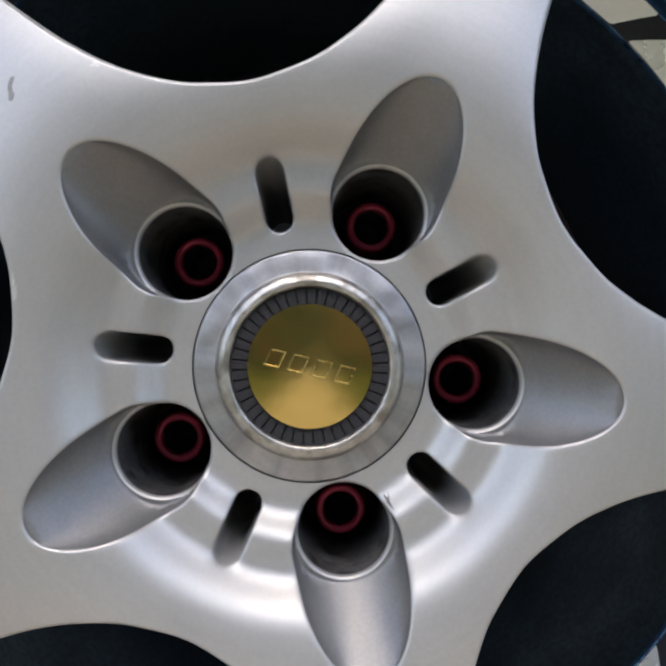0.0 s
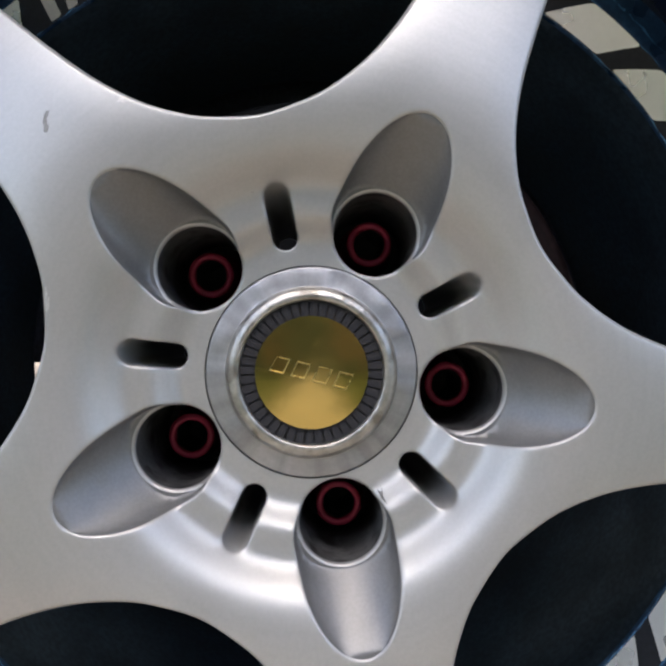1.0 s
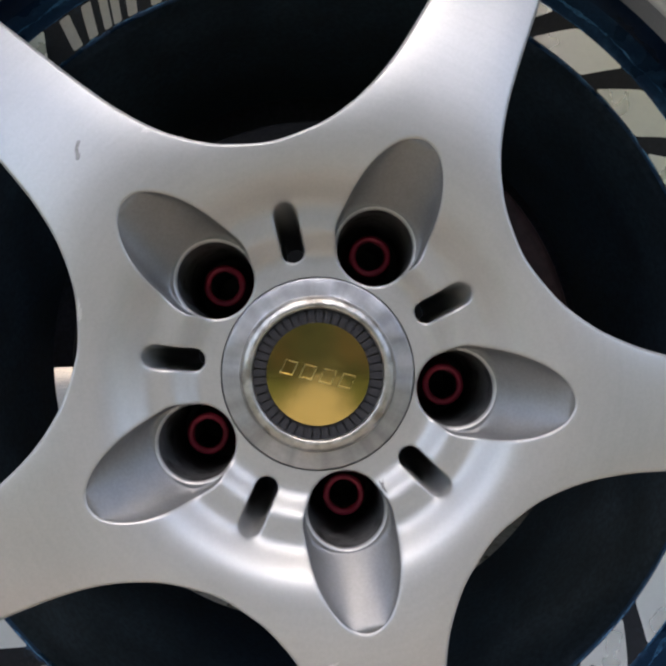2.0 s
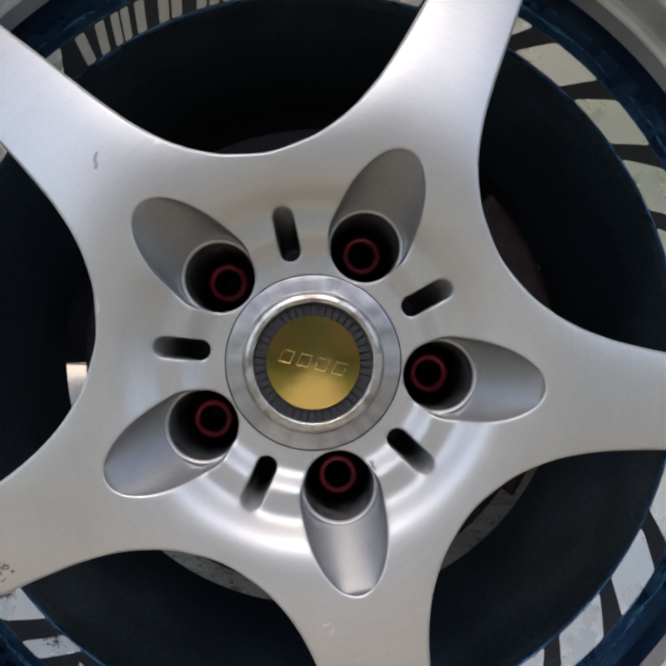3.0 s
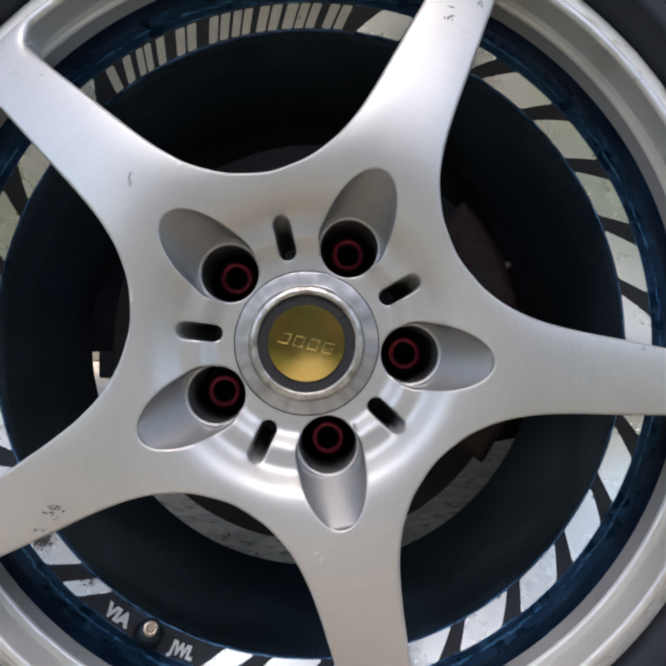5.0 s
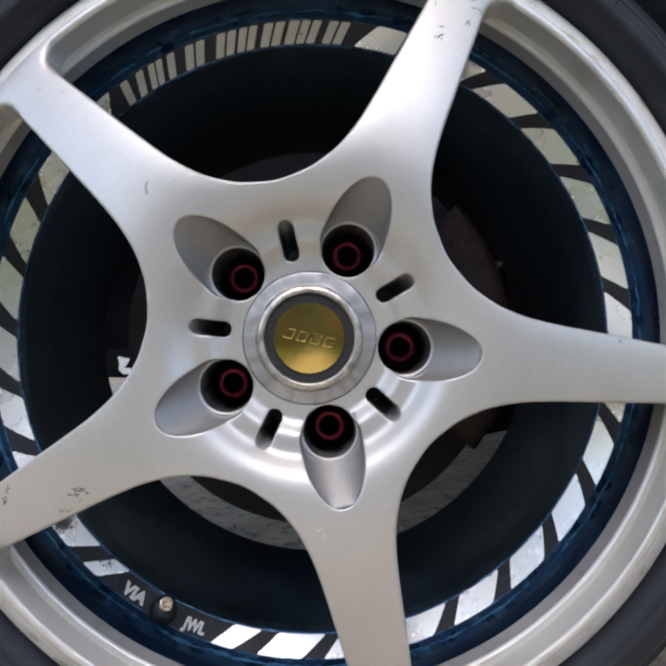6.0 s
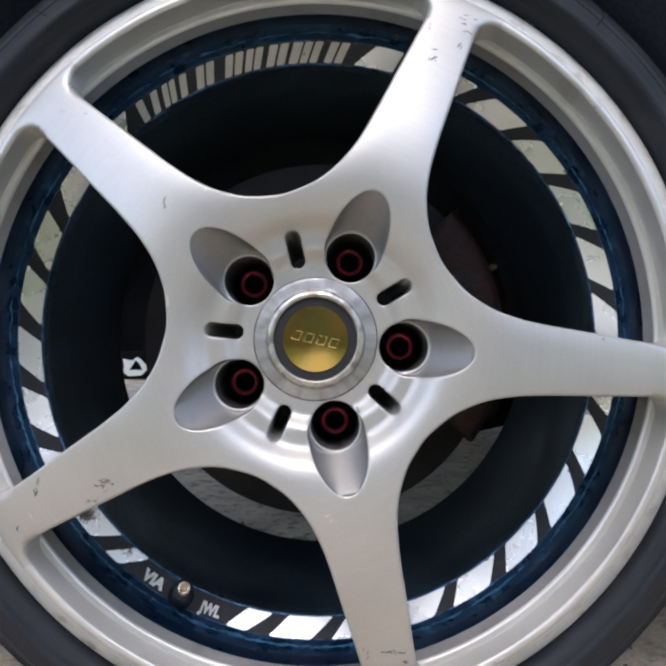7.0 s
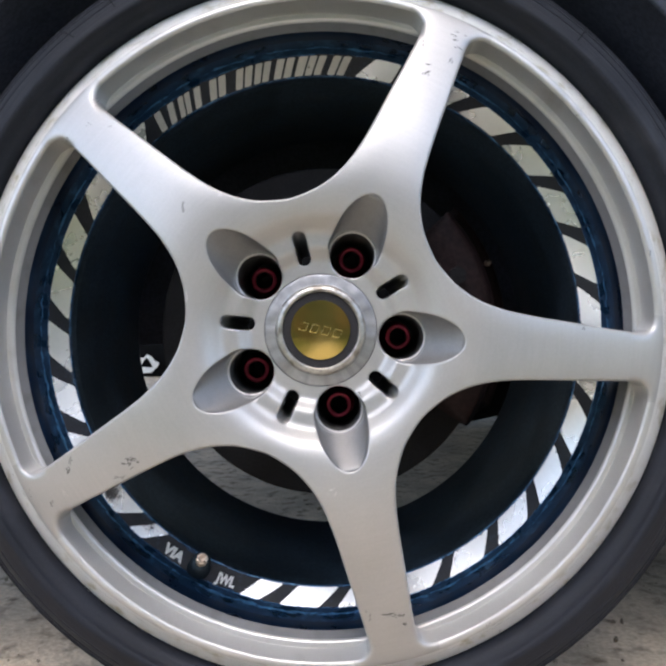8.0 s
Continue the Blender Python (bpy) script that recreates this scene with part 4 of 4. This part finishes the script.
def far_stand_in():
    """A stand-in for the dark shape beyond the car, with a white three-cornered badge; made tall to block light."""
    root = thing("barrier", (0.2, 4.27, 0.0), "stand-in for a dark shape beyond the car, with a white badge", "barrier")
    bm = bmesh.new()
    sect = rounded([(0.3, -0.004), (0.06, -0.004), (0.0, 0.0), (-0.02, 0.25), (0.0, 0.98), (0.10, 1.08), (0.3, 1.1)], 0.02, 3)
    rows = []
    for x in np.linspace(-1.82, 2.4, 25):
        bow = 0.04 * ((x - 0.3) / 2.1) ** 4
        rows.append([bm.verts.new((x, y + bow, z)) for y, z in sect])
    for p, q in zip(rows, rows[1:]):
        for k in range(len(sect) - 1):
            bm.faces.new((p[k], q[k], q[k + 1], p[k + 1]))
    bmesh.ops.recalc_face_normals(bm, faces=bm.faces)
    part("shell", bm, DARK_STEEL, root)
    bm = bmesh.new()
    outer_line = [(-18.5, 11.5), (-9, 9.5), (-3, 9), (2, 14), (8, 11), (14, 4), (18, 3), (20, 1), (18, -4), (8, -13), (-10, -14), (-17, -8), (-16, 2)]
    hole = [(1, 10), (7, 3), (11, -5), (-9, -5), (-3, 4)]
    size = 4.9 * MM
    top = [[bm.verts.new((x * size, y, z * size)) for x, z in line] for line in (outer_line, hole) for y in (0, 0.012)]
    for p, q in (top[0:2], top[2:4]):
        for i in range(len(p)):
            j = (i + 1) % len(p)
            bm.faces.new((p[i], p[j], q[j], q[i]))
    loops = [e for e in bm.edges if all(v in top[0] or v in top[2] for v in e.verts)]
    bmesh.ops.triangle_fill(bm, edges=loops, use_beauty=True)
    bmesh.ops.recalc_face_normals(bm, faces=bm.faces)
    badge = part("badge", bm, WHITE_PAINT, root, "white badge with a three-cornered opening", False)
    badge.location = (-1.60, -0.034, 0.094)


far_stand_in()


# ---- wear on the spokes ----
def scuff(r, angle, wide, high, count, mat, seed, thick=0.5, lean=60.0):
    """A cluster of small scratches and chips lying on the face: its middle, extent and the flakes' usual lean."""
    rng = random.Random(seed)
    bm, flakes = bmesh.new(), []
    for _ in range(count):
        a0 = radians(lean + rng.uniform(-25, 25))
        cx, cz = rng.gauss(0, 0.35) * wide, rng.gauss(0, 0.35) * high
        long, fat = rng.uniform(0.7, 2.2) * thick * 1.6, rng.uniform(0.35, 0.8) * thick
        mid = at_polar(r, angle, 0) / MM
        for i in range(9):
            t = 2 * math.pi * i / 9
            k = rng.uniform(0.65, 1.2)
            x, z = long * k * math.cos(t), fat * k * math.sin(t)
            flakes.append((mid.x + cx + x * math.cos(a0) - z * math.sin(a0), mid.z + cz + x * math.sin(a0) + z * math.cos(a0)))
    flakes = np.array(flakes)
    rr = np.hypot(*flakes.T)
    ang = np.radians((np.degrees(np.arctan2(flakes[:, 1], flakes[:, 0])) - SPOKE_AT + 36) % 72 - 36)
    deep = depth_at(np.c_[rr * np.cos(ang), rr * np.sin(ang)]) - 0.06
    made = [bm.verts.new(Vector((x, d, z)) * MM) for (x, z), d in zip(flakes, deep)]
    for i in range(0, len(made), 9):
        bm.faces.new(made[i:i + 9])
    bmesh.ops.recalc_face_normals(bm, faces=bm.faces)
    for f in bm.faces:
        if f.normal.y > 0:
            f.normal_flip()
    part("scuff", bm, mat, wheel, "", True, "stuff")


SCUFF_DARK = material("dark_scuff", (0.10, 0.098, 0.095), 0.7, 0.0, 0.3, 0.00005, 0.001, 0.1, 0.003)
SCUFF_GREY = material("grey_scuff", (0.24, 0.235, 0.23), 0.6, 0.2, 0.2, 0.00005, 0.001, 0.1, 0.003)
SCUFF_PALE = material("bare_chip", (0.58, 0.57, 0.56), 0.4, 0.3, 0.1, 0.00005, 0.001, 0.1, 0.003)
scuff(119.5, 138.2, 1.5, 4.0, 5, SCUFF_GREY, 1, 0.9, 95)
scuff(188.0, 67.9, 3.0, 5.0, 5, SCUFF_DARK, 2, 0.5, 70)
scuff(206.8, 64.3, 2.5, 3.0, 4, SCUFF_DARK, 3, 0.6, 60)
scuff(219.0, 64.4, 5.0, 2.0, 4, SCUFF_DARK, 4, 0.6, -25)
scuff(227.0, 65.5, 8.0, 4.0, 8, SCUFF_DARK, 5, 0.6, 10)
scuff(196.4, 68.0, 0.6, 0.6, 2, SCUFF_DARK, 31, 0.9, 20)
scuff(190.5, 67.6, 0.5, 0.5, 2, SCUFF_DARK, 30, 0.8, 40)
scuff(51.3, -58.6, 0.5, 1.2, 2, SCUFF_DARK, 32, 0.8, 110)
scuff(239.9, 13.4, 1.0, 5.0, 5, SCUFF_GREY, 33, 0.5, 80)
scuff(241.4, 40.0, 6.0, 6.0, 6, SCUFF_GREY, 34, 0.4, -45)
scuff(241.9, 100.0, 9.0, 2.0, 6, SCUFF_GREY, 35, 0.4, 5)
scuff(241.4, -60.0, 7.0, 5.0, 6, SCUFF_GREY, 36, 0.45, 30)
scuff(242.4, -150.0, 5.0, 8.0, 7, SCUFF_GREY, 37, 0.45, -60)
scuff(240.8, 165.0, 2.0, 9.0, 6, SCUFF_GREY, 38, 0.4, 75)
for nick, (r, angle) in enumerate(((251.0, 8.0), (249.5, 31.0), (252.0, 57.0), (250.5, 96.0), (251.5, 121.0), (249.8, 143.0), (251.8, 171.0), (250.4, 196.0), (251.6, 222.0), (252.2, 251.0), (250.8, 300.0), (251.4, 327.0))):  # kerb nicks round the lip
    scuff(r, angle, 4.0 + nick % 3, 2.5, 4 + nick % 4, SCUFF_GREY, 60 + nick, 0.45, angle + 90)
scuff(211.4, 70.4, 1.5, 5.0, 4, SCUFF_GREY, 6, 0.6, 70)
scuff(196.6, -151.6, 6.0, 9.0, 9, SCUFF_DARK, 7, 0.75, 85)
scuff(153.2, -145.4, 9.0, 5.0, 14, SCUFF_DARK, 8, 0.7, 20)
scuff(168.1, -143.4, 8.0, 4.0, 7, SCUFF_GREY, 9, 0.7, 30)
scuff(227.0, -147.1, 1.5, 3.0, 3, SCUFF_DARK, 10, 0.8, 95)
scuff(200.4, -76.8, 3.0, 1.5, 3, SCUFF_DARK, 11, 0.9, 0)
scuff(203.5, -74.6, 8.0, 4.0, 8, SCUFF_DARK, 12, 0.75, -25)
scuff(211.4, -73.9, 4.0, 2.5, 3, SCUFF_DARK, 13, 0.8, -30)
scuff(199.8, -80.0, 4.0, 6.0, 5, SCUFF_GREY, 14, 0.6, 60)
scuff(106.5, -85.5, 4.0, 4.0, 6, SCUFF_PALE, 15, 0.6, 45)
scuff(177.5, 0.4, 1.5, 2.5, 3, SCUFF_GREY, 16, 0.6, 80)
scuff(230.5, 134.5, 5.0, 7.0, 8, SCUFF_GREY, 17, 0.6, 50)
scuff(225.9, 143.2, 4.0, 2.0, 5, SCUFF_GREY, 18, 0.6, 10)
scuff(89.4, 166.4, 1.6, 3.2, 5, SCUFF_PALE, 19, 0.9, 80)
scuff(109.0, 126.0, 3.0, 1.2, 4, SCUFF_PALE, 20, 0.6, -20)
scuff(219.0, 138.5, 5.0, 3.0, 4, SCUFF_GREY, 21, 0.4, -10)
scuff(203.5, 136.0, 2.0, 1.5, 3, SCUFF_GREY, 22, 0.4, 0)
scuff(212.0, -147.5, 3.0, 6.0, 4, SCUFF_PALE, 23, 0.7, 95)
scuff(66.6, 110.0, 1.2, 1.2, 2, SCUFF_GREY, 24, 0.4, 30)


# ---- grit on the ground ----
def grit():
    """Small stones, crumbs and leaf bits lying about the tyre."""
    rng = random.Random(11)
    bm = bmesh.new()
    for _ in range(900):
        x, y = rng.uniform(-0.75, 0.75), rng.uniform(-0.15, 0.75)
        if abs(x) < 0.1 and -0.06 < y < 0.22:
            continue
        z = 0.004 * noise.fractal(Vector((x * 9, y * 9, 0)), 1.0, 2.0, 4) - 0.004
        size = rng.choice((0.0012, 0.0016, 0.002, 0.003, 0.0045))
        turn = Matrix.Translation((x, y, z + size * 0.3)) @ Euler((rng.uniform(0, 6), rng.uniform(0, 6), rng.uniform(0, 6))).to_matrix().to_4x4() @ Matrix.Diagonal((size, size * rng.uniform(0.5, 0.9), size * rng.uniform(0.3, 0.7), 1))
        bmesh.ops.create_icosphere(bm, subdivisions=1, radius=1, matrix=turn)
    tagged(part("grit", bm, GRIT, None, "", False), "small dark stones and crumbs lying on the concrete", "grit", "", "stuff")


GRIT = material("grit_stone", (0.24, 0.20, 0.15), 0.9, 0.0, 0.4, 0.0002, 0.002, 0.05, 0.03)
grit()
